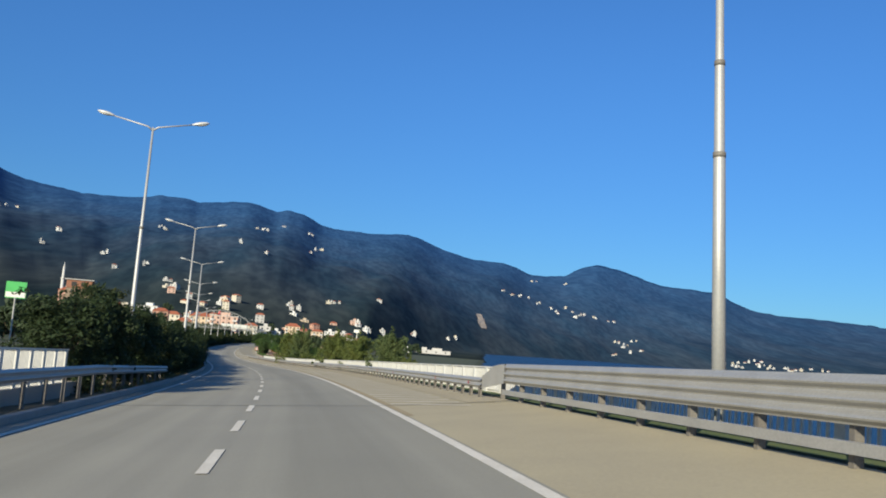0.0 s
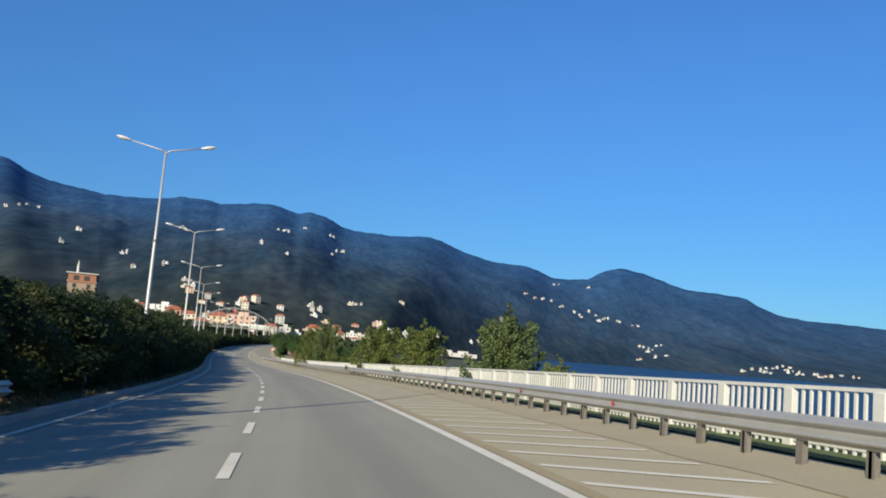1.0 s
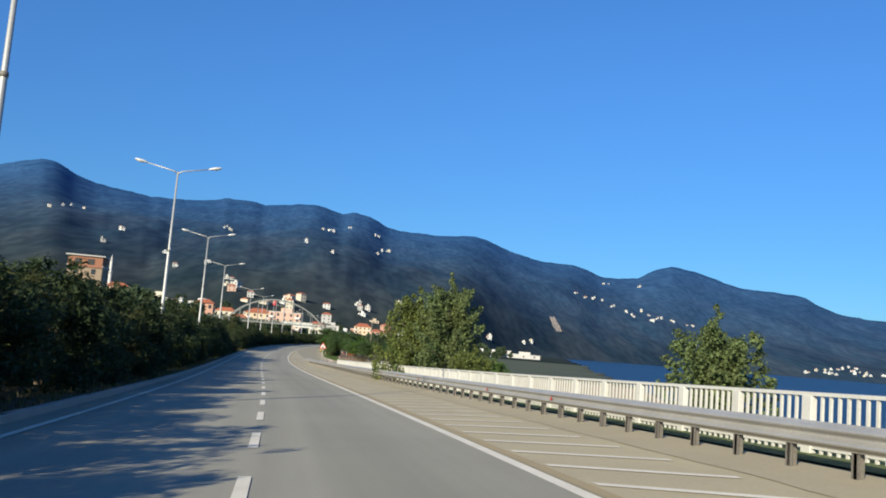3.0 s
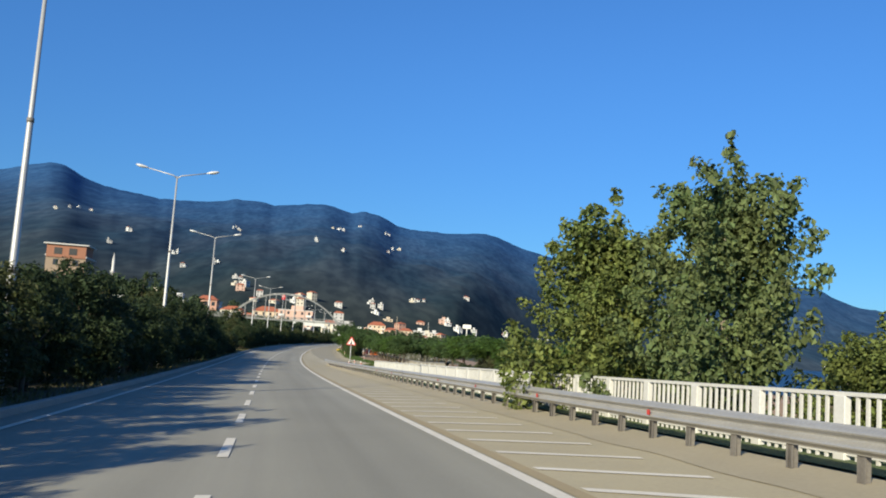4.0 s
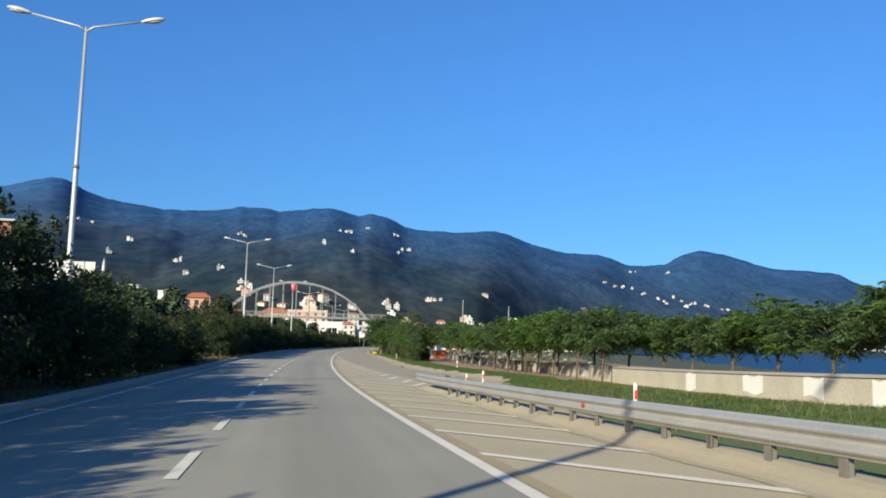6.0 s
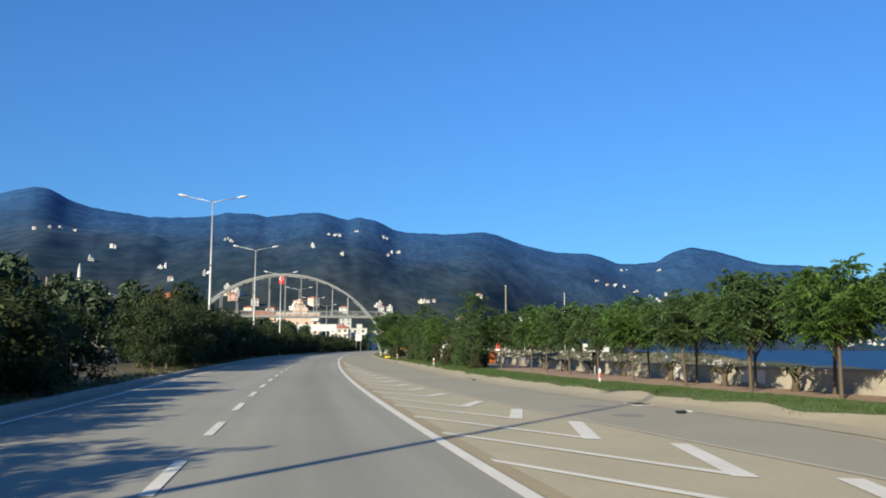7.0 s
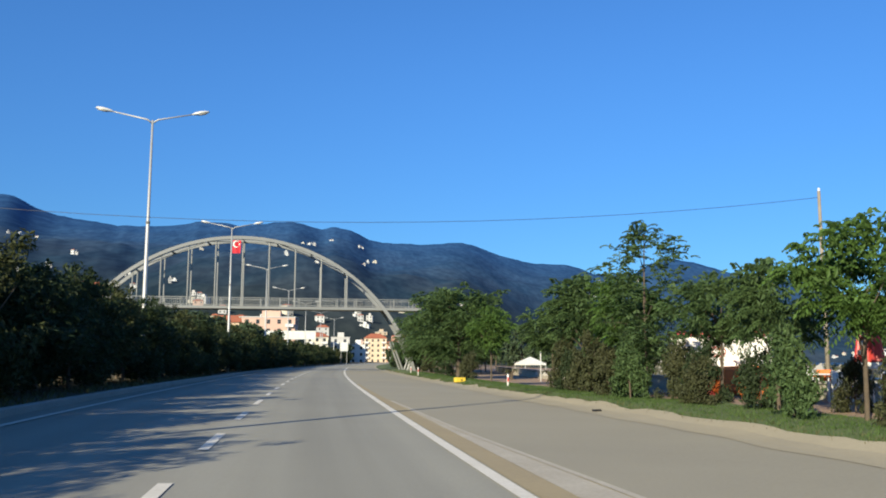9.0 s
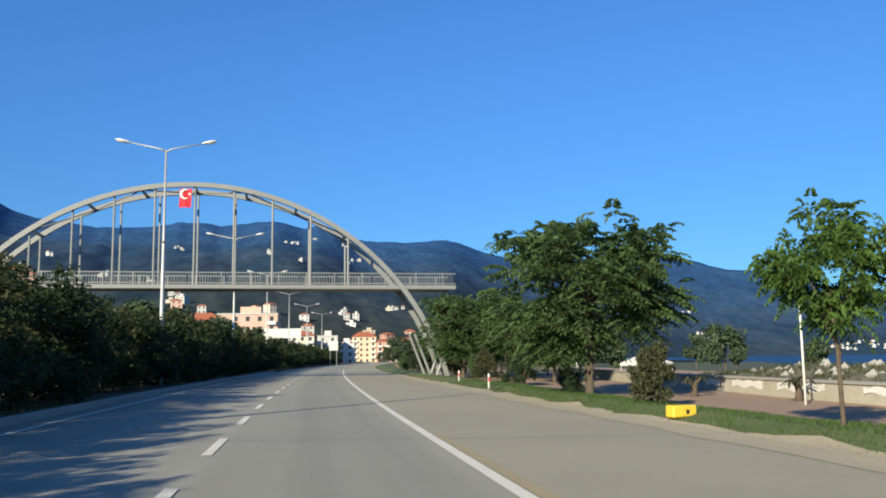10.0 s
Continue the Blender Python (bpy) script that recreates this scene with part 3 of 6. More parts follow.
def w_beam(d, z, waves=2, depth=0.31, thick=0.012):
    """Cross-section of a corrugated rail whose top is at z; it faces the road."""
    front = []
    n = 8 * waves
    for i in range(n + 1):
        u = i / n
        front.append((d - 0.04 + 0.04 * math.cos(2 * math.pi * waves * u), z - depth * u))
    return front + [(x + thick, y) for x, y in reversed(front)]


def rail_top(s):
    return lerp((-80, 189, 200, 217), (0.62, 0.61, 0.60, 0.58), s)


guard = thing("guardrail", Matrix(), "galvanised steel guardrail with short grey-brown posts and red marks", "guardrail")
s = 26.0
while s < 215:
    e = min(s + 4.26, 216.3)
    part("rail_beam", sweep(bmesh.new(), s, e + 0.02, lambda q: w_beam(rail_d(q), rail_top(q)), 1.4), M_STEEL, guard, smooth=False)
    s += 4.26
post_bm = bmesh.new()
box(post_bm, 0.0, 0.10, -0.03, 0.03, -0.15, 0.58)
box(post_bm, 0.0, 0.012, -0.07, 0.07, -0.15, 0.58)
post_mesh = None
for k in range(-33, 108):
    s = station(69.85 + 1.3125 * k)
    if not 26.3 < s < 214:
        continue
    m = stand(s, rail_d(s) + 0.02, rail_top(s) - 0.62)
    if post_mesh is None:
        ob = part("post", post_bm, M_POST, guard)
        post_mesh = ob.data
    else:
        ob = new("post", post_mesh)
        ob.parent = guard
    ob.matrix_world = m
for q in (27.6, 33.6, 45.5, 51.9, 62.2, 68.1, 74.3, 80.4, 92.5, 98.6, 110.8, 117.0, 129.2, 135.3, 141.4, 147.6, 153.6, 165.8, 171.8, 177.8, 185.9, 197.5):
    s = station(q)
    bm = bmesh.new()
    sweep(bm, s, s + 0.10, [(rail_d(s) - 0.093, rail_top(s) - 0.13), (rail_d(s) - 0.093, rail_top(s) - 0.21), (rail_d(s) - 0.08, rail_top(s) - 0.21), (rail_d(s) - 0.08, rail_top(s) - 0.13)], 0.16)
    part("red_mark", bm, M_RED, guard, "red paint mark on the rail")
# doubled rail over the bridge
heavy = thing("bridge_guardrail", Matrix(), "tall triple-wave steel guardrail on the road bridge", "guardrail")
s = -34.0
while s < 24:
    part("rail_beam", sweep(bmesh.new(), s, min(24.2, s + 4.02), w_beam(5.95, 1.03, 3, 0.55), 2.0), M_STEEL, heavy)
    part("lower_beam", sweep(bmesh.new(), s, min(24.2, s + 4.02), [(5.87, 0.31), (5.87, 0.18), (5.93, 0.18), (5.93, 0.31)], 2.0), M_STEEL, heavy)
    for q in (0.8, 2.8):
        ob = part("post", boxm(-0.06, 0.06, -0.05, 0.05, -0.1, 0.98), M_POST, heavy)
        ob.matrix_world = stand(s + q, 6.07, 0)
    s += 4.0
part("transition_plate", sweep(bmesh.new(), 24.1, 26.1, lambda q: [(lerp((24, 26), (5.9, 5.70), q), lerp((24, 25, 26), (1.03, 1.0, 0.64), q)), (lerp((24, 26), (5.9, 5.7), q), lerp((24, 26), (0.5, 0.3), q)), (lerp((24, 26), (5.93, 5.73), q), lerp((24, 26), (0.5, 0.3), q)), (lerp((24, 26), (5.93, 5.73), q), lerp((24, 25, 26), (1.03, 1.0, 0.64), q))], 0.5), M_STEEL, heavy)


# ---- white fence beyond the guardrail ----
def bay_fence(name, s0, s1, d, base, top, label, gap=2.55):
    t = thing(name, Matrix(), label, "fence")
    arc0, s0, s1 = s0, station(s0), station(s1)
    part("top_rail", sweep(bmesh.new(), s0, s1, [(d - 0.035, base + top), (d + 0.035, base + top), (d + 0.035, base + top - 0.05), (d - 0.035, base + top - 0.05)], 2.5), M_FENCE, t)
    part("bottom_rail", sweep(bmesh.new(), s0, s1, [(d - 0.025, base + 0.16), (d + 0.025, base + 0.16), (d + 0.025, base + 0.11), (d - 0.025, base + 0.11)], 2.5), M_FENCE, t)
    pm = bm_ = None
    n = int((s1 - s0) / gap + 0.5)
    for i in range(n + 1):
        s = station(arc0 + i * gap)
        if pm is None:
            ob = part("fence_post", boxm(-0.05, 0.05, -0.115, 0.115, 0.0, top - 0.05, bevel=0.008), M_FENCE, t)
            pm = ob.data
        else:
            ob = new("fence_post", pm)
            ob.parent = t
        ob.matrix_world = stand(s, d, base)
    bm_ = None
    rest = bmesh.new()
    count = 0
    for i in range(n):
        for j in range(8):
            s = station(arc0 + i * gap + 0.115 + (gap - 0.23) * (j + 1) / 9)
            if count < 300 and s > 12:
                if bm_ is None:
                    ob = part("baluster", boxm(-0.016, 0.016, -0.024, 0.024, 0.02, top - 0.04), M_FENCE, t)
                    bm_ = ob.data
                else:
                    ob = new("baluster", bm_)
                    ob.parent = t
                ob.matrix_world = stand(s, d, base)
                count += 1
            else:
                g = bmesh.ops.create_cube(rest, size=1.0)["verts"]
                m = stand(s, d, base)
                for v in g:
                    v.co = m @ Vector((v.co.x * 0.032, v.co.y * 0.048, 0.02 + (v.co.z + 0.5) * (top - 0.06)))
    ob = part("baluster_rest", rest, M_FENCE, t)
    ob["kind"] = "stuff"
    return t


bay_fence("fence", -37.15, 183.15, 6.75, -0.02, 0.90, "white painted steel fence with wide posts on a concrete kerb", 1.9665)
plinth = thing("fence_plinth", Matrix(), "low concrete kerb under the white fence", "kerb")
part("kerb_stone", sweep(bmesh.new(), -40, 183.5, [(6.45, -0.2), (6.45, -0.02), (7.05, -0.02), (7.05, -0.2)], 3.0), M_CONCRETE, plinth)


# ---- footbridge ----
def footbridge():
    t = thing("footbridge", stand(367.6, -8.44, 0.0, 3.65), "grey steel arch footbridge across both carriageways", "footbridge")
    R, zc = 18.95, -5.02
    def rib_z(x):
        return zc + math.sqrt(max(0.0, R * R - x * x))
    y_of = (-1.5, 1.5)
    angs = [math.radians(14 + 152 * i / 48) for i in range(49)]
    for y in y_of:
        bm = bmesh.new()
        prev = None
        for a in angs:
            c, s_ = math.cos(a), math.sin(a)
            ring = [bm.verts.new((c * (R + o), y + w, zc + s_ * (R + o))) for o, w in ((0.17, -0.15), (0.17, 0.15), (-0.17, 0.15), (-0.17, -0.15))]
            if prev:
                for q in range(4):
                    bm.faces.new((prev[q], prev[(q + 1) % 4], ring[(q + 1) % 4], ring[q]))
            prev = ring
        bmesh.ops.recalc_face_normals(bm, faces=bm.faces)
        part("arch_rib", bm, M_BRIDGE, t, "pale grey box-section arch rib")
    # cross ties between the ribs
    for i in range(-3, 4):
        x = i * 3.6
        part("cross_tie", boxm(x - 0.08, x + 0.08, -1.4, 1.4, rib_z(x) - 0.14, rib_z(x) + 0.02), M_BRIDGE, t)
    for i in range(-3, 3):
        x0, x1 = i * 3.6, (i + 1) * 3.6
        sg = 1 if i % 2 else -1
        part("wind_brace", tube(bmesh.new(), [(x0, -1.35 * sg, rib_z(x0) - 0.1), (x1, 1.35 * sg, rib_z(x1) - 0.1)], 0.06, 6), M_BRIDGE, t)
    deck0, deck1 = -30.0, 19.0
    part("deck", boxm(deck0, deck1, -1.35, 1.35, 6.54, 6.70), M_CONCRETE, t, "grey deck slab")
    for y in (-1.42, 1.42):
        part("edge_girder", boxm(deck0, deck1, y - 0.07, y + 0.07, 6.50, 6.78), M_BRIDGE, t)
        for z in (6.90, 7.65):
            part("handrail", boxm(deck0, deck1, y - 0.03, y + 0.03, z - 0.03, z + 0.03), M_BRIDGE, t)
        post = None
        for i in range(25):
            x = deck0 + i * 2.0
            if post is None:
                ob = part("rail_post", boxm(-0.035, 0.035, y - 0.035, y + 0.035, 6.78, 7.69), M_BRIDGE, t)
                post = ob.data
            else:
                ob = new("rail_post", post)
                ob.parent = t
            ob.matrix_basis = pose(x, 0, 0)
        bar = None
        for i in range(int((deck1 - deck0) / 0.19)):
            x = deck0 + 0.1 + i * 0.19
            if bar is None:
                ob = part("rail_bar", boxm(-0.012, 0.012, y - 0.012, y + 0.012, 6.90, 7.63), M_BRIDGE, t)
                bar = ob.data
            else:
                ob = new("rail_bar", bar)
                ob.parent = t
            ob.matrix_basis = pose(x, 0, 0)
        for i in range(-4, 5):
            x = 0.06 + i * 2.73
            if rib_z(x) > 7.8:
                part("hanger", tube(bmesh.new(), [(x, y, 6.6), (x, y, rib_z(x) - 0.15)], 0.075, 8), M_BRIDGE, t)
    # legs under the right-hand springing
    for sg in (-1, 1):
        for x0, x1 in ((17.2, 15.9), (17.4, 18.6)):
            part("leg", tube(bmesh.new(), [(x0, 1.3 * sg, -0.2), (x1, 1.3 * sg, 3.2)], [0.11, 0.09], 8), M_BRIDGE, t)
    for x, z in ((-28.5, 6.5),):
        part("pier", boxm(x - 0.3, x + 0.3, -1.1, 1.1, -0.3, z), M_CONCRETE, t)
    return t


footbridge()
flag = thing("flag", stand(365.9, -8.95, 12.25), "red flag with a white crescent hung from the arch", "flag")
bm = bmesh.new()
gridv = [[bm.verts.new((-0.42 + 0.84 * i / 6 + 0.06 * j / 6, 0.05 * math.sin(i * 1.4 + j * 0.5), 1.35 * j / 6)) for i in range(7)] for j in range(7)]
for j in range(6):
    for i in range(6):
        bm.faces.new((gridv[j][i], gridv[j][i + 1], gridv[j + 1][i + 1], gridv[j + 1][i]))
ob = part("cloth", bm, M_FLAG, flag)
md = ob.modifiers.new("thickness", "SOLIDIFY")
md.thickness = 0.01
bm = bmesh.new()
outer = [(0.36 * math.cos(a), 0.36 * math.sin(a)) for a in (math.radians(50 + 260 * i / 18) for i in range(19))]
inner = [(0.09 + 0.29 * math.cos(a), 0.29 * math.sin(a)) for a in (math.radians(62 + 236 * i / 18) for i in range(19))]
vo = [bm.verts.new((x, -0.085, 0.95 + y)) for x, y in outer]
vi = [bm.verts.new((x, -0.085, 0.95 + y)) for x, y in inner]
for i in range(18):
    bm.faces.new((vo[i], vo[i + 1], vi[i + 1], vi[i]))
part("crescent", bm, M_WHITE, flag, "white crescent")
bm = bmesh.new()
bm.faces.new([bm.verts.new((0.33 + (0.13 if i % 2 == 0 else 0.05) * math.cos(math.radians(36 * i)), -0.085, 0.95 + (0.13 if i % 2 == 0 else 0.05) * math.sin(math.radians(36 * i)))) for i in range(10)])
part("star", bm, M_WHITE, flag, "white star")


# ---- vegetation ----
def leaf_material(name, a, b, tint=0.3, trans=0.38):
    m = mat(name, a, b, 0.62, 0, 0.8, 9.0, 0, 60, 0.9, tint, island=True, spec=0.25)
    nt = m.node_tree
    n, ln = nt.nodes, nt.links
    p = n["Principled BSDF"]
    src = p.inputs["Base Color"].links[0].from_socket
    tr = n.new("ShaderNodeBsdfTranslucent")
    mx = n.new("ShaderNodeMixShader")
    mx.inputs[0].default_value = trans
    ln.new(src, tr.inputs["Color"])
    ln.new(p.outputs[0], mx.inputs[1]), ln.new(tr.outputs[0], mx.inputs[2])
    ln.new(mx.outputs[0], n["Material Output"].inputs["Surface"])
    return m


M_BARK = mat("bark", (0.12, 0.09, 0.06), (0.07, 0.055, 0.04), 0.95, 0, 4, 30, 0.6, 40, 0.8)
M_BARK_PALE = mat("pale_bark", (0.30, 0.26, 0.20), (0.20, 0.17, 0.13), 0.95, 0, 4, 30, 0.5, 40, 0.8)
L_DARK = leaf_material("median_leaves", (0.027, 0.048, 0.021), (0.046, 0.066, 0.026))
L_OLIVE = leaf_material("olive_leaves", (0.055, 0.070, 0.026), (0.078, 0.084, 0.030))
L_GREEN = leaf_material("avenue_leaves", (0.058, 0.105, 0.038), (0.090, 0.140, 0.048))
L_LIME = leaf_material("bright_leaves", (0.062, 0.125, 0.028), (0.095, 0.160, 0.036))
L_PLANE = leaf_material("plane_leaves", (0.175, 0.190, 0.050), (0.100, 0.150, 0.045), 0.5)
L_PLANE2 = leaf_material("plane_leaves_green", (0.085, 0.140, 0.055), (0.155, 0.175, 0.065), 0.45)
L_BROWN = leaf_material("dusty_leaves", (0.078, 0.080, 0.036), (0.055, 0.068, 0.029))
L_FAR = leaf_material("far_leaves", (0.034, 0.056, 0.028), (0.052, 0.074, 0.036), 0.4, 0.1)


def leaves(rng, centres, radii, count, size, up=0.35, long=1.6):
    """Folded leaves scattered round the clump centres; returns vertices and faces."""
    centres, radii = np.array(centres), np.array(radii)
    idx = rng.choice(len(centres), count, p=radii**2 / (radii**2).sum())
    v = rng.normal(size=(count, 3))
    v /= np.linalg.norm(v, axis=1)[:, None]
    rr = rng.random(count) ** 0.45
    pos = centres[idx] + v * (radii[idx] * rr)[:, None]
    nrm = v + rng.normal(size=(count, 3)) * 0.55
    nrm[:, 2] += up
    nrm /= np.linalg.norm(nrm, axis=1)[:, None]
    t = np.cross(nrm, rng.normal(size=(count, 3)))
    t /= np.linalg.norm(t, axis=1)[:, None]
    t[:, 2] -= 0.25
    b = np.cross(nrm, t)
    sz = size * (0.6 + 0.8 * rng.random(count))[:, None]
    a0 = pos - t * sz * 0.5 * long
    a1 = pos + b * sz * 0.42 + nrm * sz * 0.10
    a2 = pos + t * sz * 0.5 * long - nrm * sz * 0.15
    a3 = pos - b * sz * 0.42 + nrm * sz * 0.10
    verts = np.stack([a0, a1, a2, a3], 1).reshape(-1, 3)
    faces = np.arange(count * 4).reshape(-1, 4)
    return verts, faces


def fronds(rng, centres, radii, count, length, pairs=5, droop=0.55):
    """Feathered leaves: leaflets set in pairs along arching, drooping stalks that fan out from the clumps."""
    centres, radii = np.array(centres), np.array(radii)
    idx = rng.choice(len(centres), count, p=radii**2 / (radii**2).sum())
    v = rng.normal(size=(count, 3))
    v[:, 2] = np.abs(v[:, 2]) * 0.9 - 0.25
    mid = centres.mean(0)
    out = centres[idx] - mid
    v += 0.9 * out / (np.linalg.norm(out, axis=1)[:, None] + 0.3)
    v /= np.linalg.norm(v, axis=1)[:, None]
    p0 = centres[idx] + v * (radii[idx] * (0.25 + 0.75 * rng.random(count)))[:, None]
    run = v.copy()
    run[:, 2] = run[:, 2] * 0.5 + 0.15
    run /= np.linalg.norm(run, axis=1)[:, None]
    side = np.cross(run, (0, 0, 1.0))
    side /= np.linalg.norm(side, axis=1)[:, None] + 1e-6
    size = length * (0.65 + 0.7 * rng.random(count))[:, None]
    down = np.array([0, 0, -1.0])
    quads = []
    for j in range(pairs):
        u = (j + 0.6) / pairs
        p = p0 + run * size * u + down * size * droop * u * u
        w = 0.42 * (1.15 - 0.75 * u)
        for sg in (-1, 1):
            tip = p + (side * sg * w + run * 0.16 + down * (0.16 + 0.12 * rng.random((count, 1)))) * size
            half = run * size * (0.075 + 0.05 * (1 - u)) + rng.normal(size=(count, 3)) * size * 0.012
            m_ = p + (tip - p) * 0.5 + np.array([0, 0, 1.0]) * size * 0.03
            quads.append(np.stack([p, m_ - half, tip, m_ + half], 1))
    q = np.stack(quads, 1).reshape(-1, 3)
    return q, np.arange(len(q)).reshape(-1, 4)


def crown_part(name, rng, centres, radii, count, size, material, parent, up=0.35, long=1.6, feathered=0.0):
    if feathered:
        v, f = leaves(rng, centres, np.array(radii) * 0.85, int(count * 0.30), size * 1.2, up, long)
        v2, f2 = fronds(rng, centres, radii, int(count * 0.085), feathered)
        v, f = np.concatenate([v, v2]), np.concatenate([f, f2 + len(v)])
    else:
        v, f = leaves(rng, centres, radii, count, size, up, long)
    ob = raw(name, v.tolist(), f.tolist(), material)
    ob.parent = parent
    return ob


def limbs(bm, rng, base, height, r, ends):
    top = Vector(base) + Vector((rng.normal() * 0.1, rng.normal() * 0.1, height))
    mid = Vector(base) + Vector((rng.normal() * 0.05, rng.normal() * 0.05, height * 0.55))
    tube(bm, [Vector(base) - Vector((0, 0, 0.25)), Vector(base) + Vector((0, 0, 0.05)), mid, top], [r * 1.35, r, r * 0.8, r * 0.35], 8)
    for e in ends:
        e = Vector(e)
        z0 = min(height * (0.4 + 0.5 * rng.random()), max(0.3, e.z - 0.2))
        p0 = Vector(base) + Vector((0, 0, z0))
        pm = p0.lerp(e, 0.5) + Vector((rng.normal() * 0.08, rng.normal() * 0.08, 0.1))
        tube(bm, [p0, pm, e], [r * 0.42, r * 0.28, r * 0.08], 5)
    return bm


def make_tree(kind, seed, label, category, group):
    rng = np.random.default_rng(seed)
    t = thing(kind, pose(0, 0, -300), label, category, group)
    c, rad = [], []
    if kind == "median_tree":
        H, Wd = 4.7, 1.75
        for i in range(46):
            z = 0.35 + (H - 0.6) * rng.random() ** 0.85
            w = Wd * math.sqrt(max(0.05, 1 - ((z - 1.9) / (H - 1.5)) ** 2)) if z > 1.9 else Wd * (0.75 + 0.25 * z / 1.9)
            a = rng.random() * 2 * math.pi
            q = w * (0.35 + 0.6 * rng.random())
            c.append((q * math.cos(a), q * math.sin(a), z)), rad.append(0.40 + 0.28 * rng.random())
        for i in range(9):
            c.append((rng.normal() * 0.5, rng.normal() * 0.5, H - 0.2 + rng.random() * 0.55)), rad.append(0.22 + 0.15 * rng.random())
        mt, count, size = (L_OLIVE if seed % 4 == 3 else L_DARK), (6500 if seed < 150 else 2200), (0.095 if seed < 150 else 0.16)
        bark, th, tr = M_BARK, 2.6, 0.09
    elif kind == "avenue_tree":
        H = 4.3
        for i in range(44):
            v = rng.normal(size=3)
            v /= np.linalg.norm(v)
            q = 0.55 + 0.5 * rng.random()
            c.append((v[0] * 1.65 * q, v[1] * 1.65 * q, 3.0 + v[2] * (1.25 if v[2] > 0 else 0.85) * q)), rad.append(0.34 + 0.24 * rng.random())
        mt, count, size = (L_LIME if seed % 3 == 2 else L_GREEN), 7600, 0.085
        bark, th, tr = M_BARK, 2.9, 0.075
    elif kind == "plane_tree":
        H = 6.0
        for i in range(34):
            z0 = 0.35 + 4.3 * (i / 33) ** 0.9
            ln_ = 2.45 * (1 - z0 / 6.3) ** 0.75 + 0.2
            a = i * 2.4 + rng.normal() * 0.3
            for q in (0.3, 0.62, 0.88, 1.0):
                c.append((q * ln_ * math.cos(a) + rng.normal() * 0.1, q * ln_ * math.sin(a) + rng.normal() * 0.1, z0 + 0.55 * q * q * (0.6 + 0.5 * ln_)))
                rad.append((0.50, 0.44, 0.30, 0.18)[(0.3, 0.62, 0.88, 1.0).index(q)])
        for i in range(7):
            c.append((rng.normal() * 0.12, rng.normal() * 0.12, 4.6 + i * 0.22)), rad.append(0.30 - 0.028 * i)
        mt, count, size = (L_PLANE if seed % 2 else L_PLANE2), 21000, 0.098
        bark, th, tr = M_BARK_PALE, 4.6, 0.08
    elif kind == "wispy_tree":
        H = 6.6
        for i in range(60):
            z0 = 1.2 + 4.8 * (i / 59) ** 1.1
            ln_ = lerp((1.0, 2.4, 4.4, 5.4, 6.6), (0.9, 1.5, 1.9, 1.3, 0.35), z0) * (0.6 + 0.5 * rng.random())
            a = i * 2.4 + rng.normal() * 0.4
            for q in (0.45, 0.75, 1.0):
                c.append((q * ln_ * math.cos(a), q * ln_ * math.sin(a), z0 + 0.5 * q - 0.25 * q * q + rng.normal() * 0.06)), rad.append((0.26, 0.22, 0.15)[int(q * 3) - 1])
        for i in range(5):
            c.append((rng.normal() * 0.1, rng.normal() * 0.1, 5.9 + i * 0.17)), rad.append(0.16)
        mt, count, size = L_GREEN, 7500, 0.062
        bark, th, tr = M_BARK, 6.2, 0.038
    elif kind == "park_tree":
        H = 6.0
        for i in range(100):
            v = rng.normal(size=3)
            v /= np.linalg.norm(v)
            q = 0.5 + 0.55 * rng.random()
            c.append((v[0] * 2.5 * q, v[1] * 2.5 * q, 3.5 + v[2] * (2.4 if v[2] > 0 else 2.2) * q)), rad.append(0.40 + 0.35 * rng.random())
        for i in range(12):
            a = rng.random() * 2 * math.pi
            c.append((2.5 * math.cos(a), 2.5 * math.sin(a), 4.6 + rng.random())), rad.append(0.3)
        mt, count, size = L_GREEN, 19000, 0.09
        bark, th, tr = M_BARK, 4.2, 0.14
    elif kind == "bush":
        for i in range(34):
            z = 0.22 + 1.45 * rng.random() ** 1.2
            a, q = rng.random() * 2 * math.pi, 0.35 + 0.65 * rng.random()
            w = 0.95 * (1 - 0.75 * (z / 1.8) ** 1.4)
            c.append((w * q * math.cos(a), w * q * math.sin(a), z)), rad.append(0.16 + 0.20 * rng.random())
        for i in range(9):
            a, z = rng.random() * 2 * math.pi, 0.7 + 1.1 * rng.random()
            w = 0.75 - 0.33 * z
            for k_ in range(3):
                c.append(((w + 0.10 * k_) * math.cos(a), (w + 0.10 * k_) * math.sin(a), z + 0.13 * k_)), rad.append(0.14 - 0.03 * k_)
        mt, count, size = (L_BROWN, L_DARK, L_BROWN, L_GREEN)[seed % 4], 4200, 0.062
        bark, th, tr = M_BARK, 1.1, 0.04
    else:   # far_tree
        H = 6.0
        for i in range(22):
            v = rng.normal(size=3)
            v /= np.linalg.norm(v)
            q = 0.5 + 0.5 * rng.random()
            c.append((v[0] * 2.3 * q, v[1] * 2.3 * q, 3.3 + v[2] * 2.4 * q)), rad.append(0.6 + 0.4 * rng.random())
        mt, count, size = L_FAR, 900, 0.36
        bark, th, tr = M_BARK, 3.0, 0.12
    ends = [c[i] for i in rng.choice(len(c), min(9, len(c)), replace=False)]
    part("trunk", limbs(bmesh.new(), rng, (0, 0, 0), th, tr, ends), bark, t, smooth=True)
    crown_part("crown", rng, c, rad, count, size, mt, t, long=1.15 if kind == "plane_tree" else 2.0, feathered={"avenue_tree": 0.42, "park_tree": 0.50, "wispy_tree": 0.34}.get(kind, 0.0))
    return t


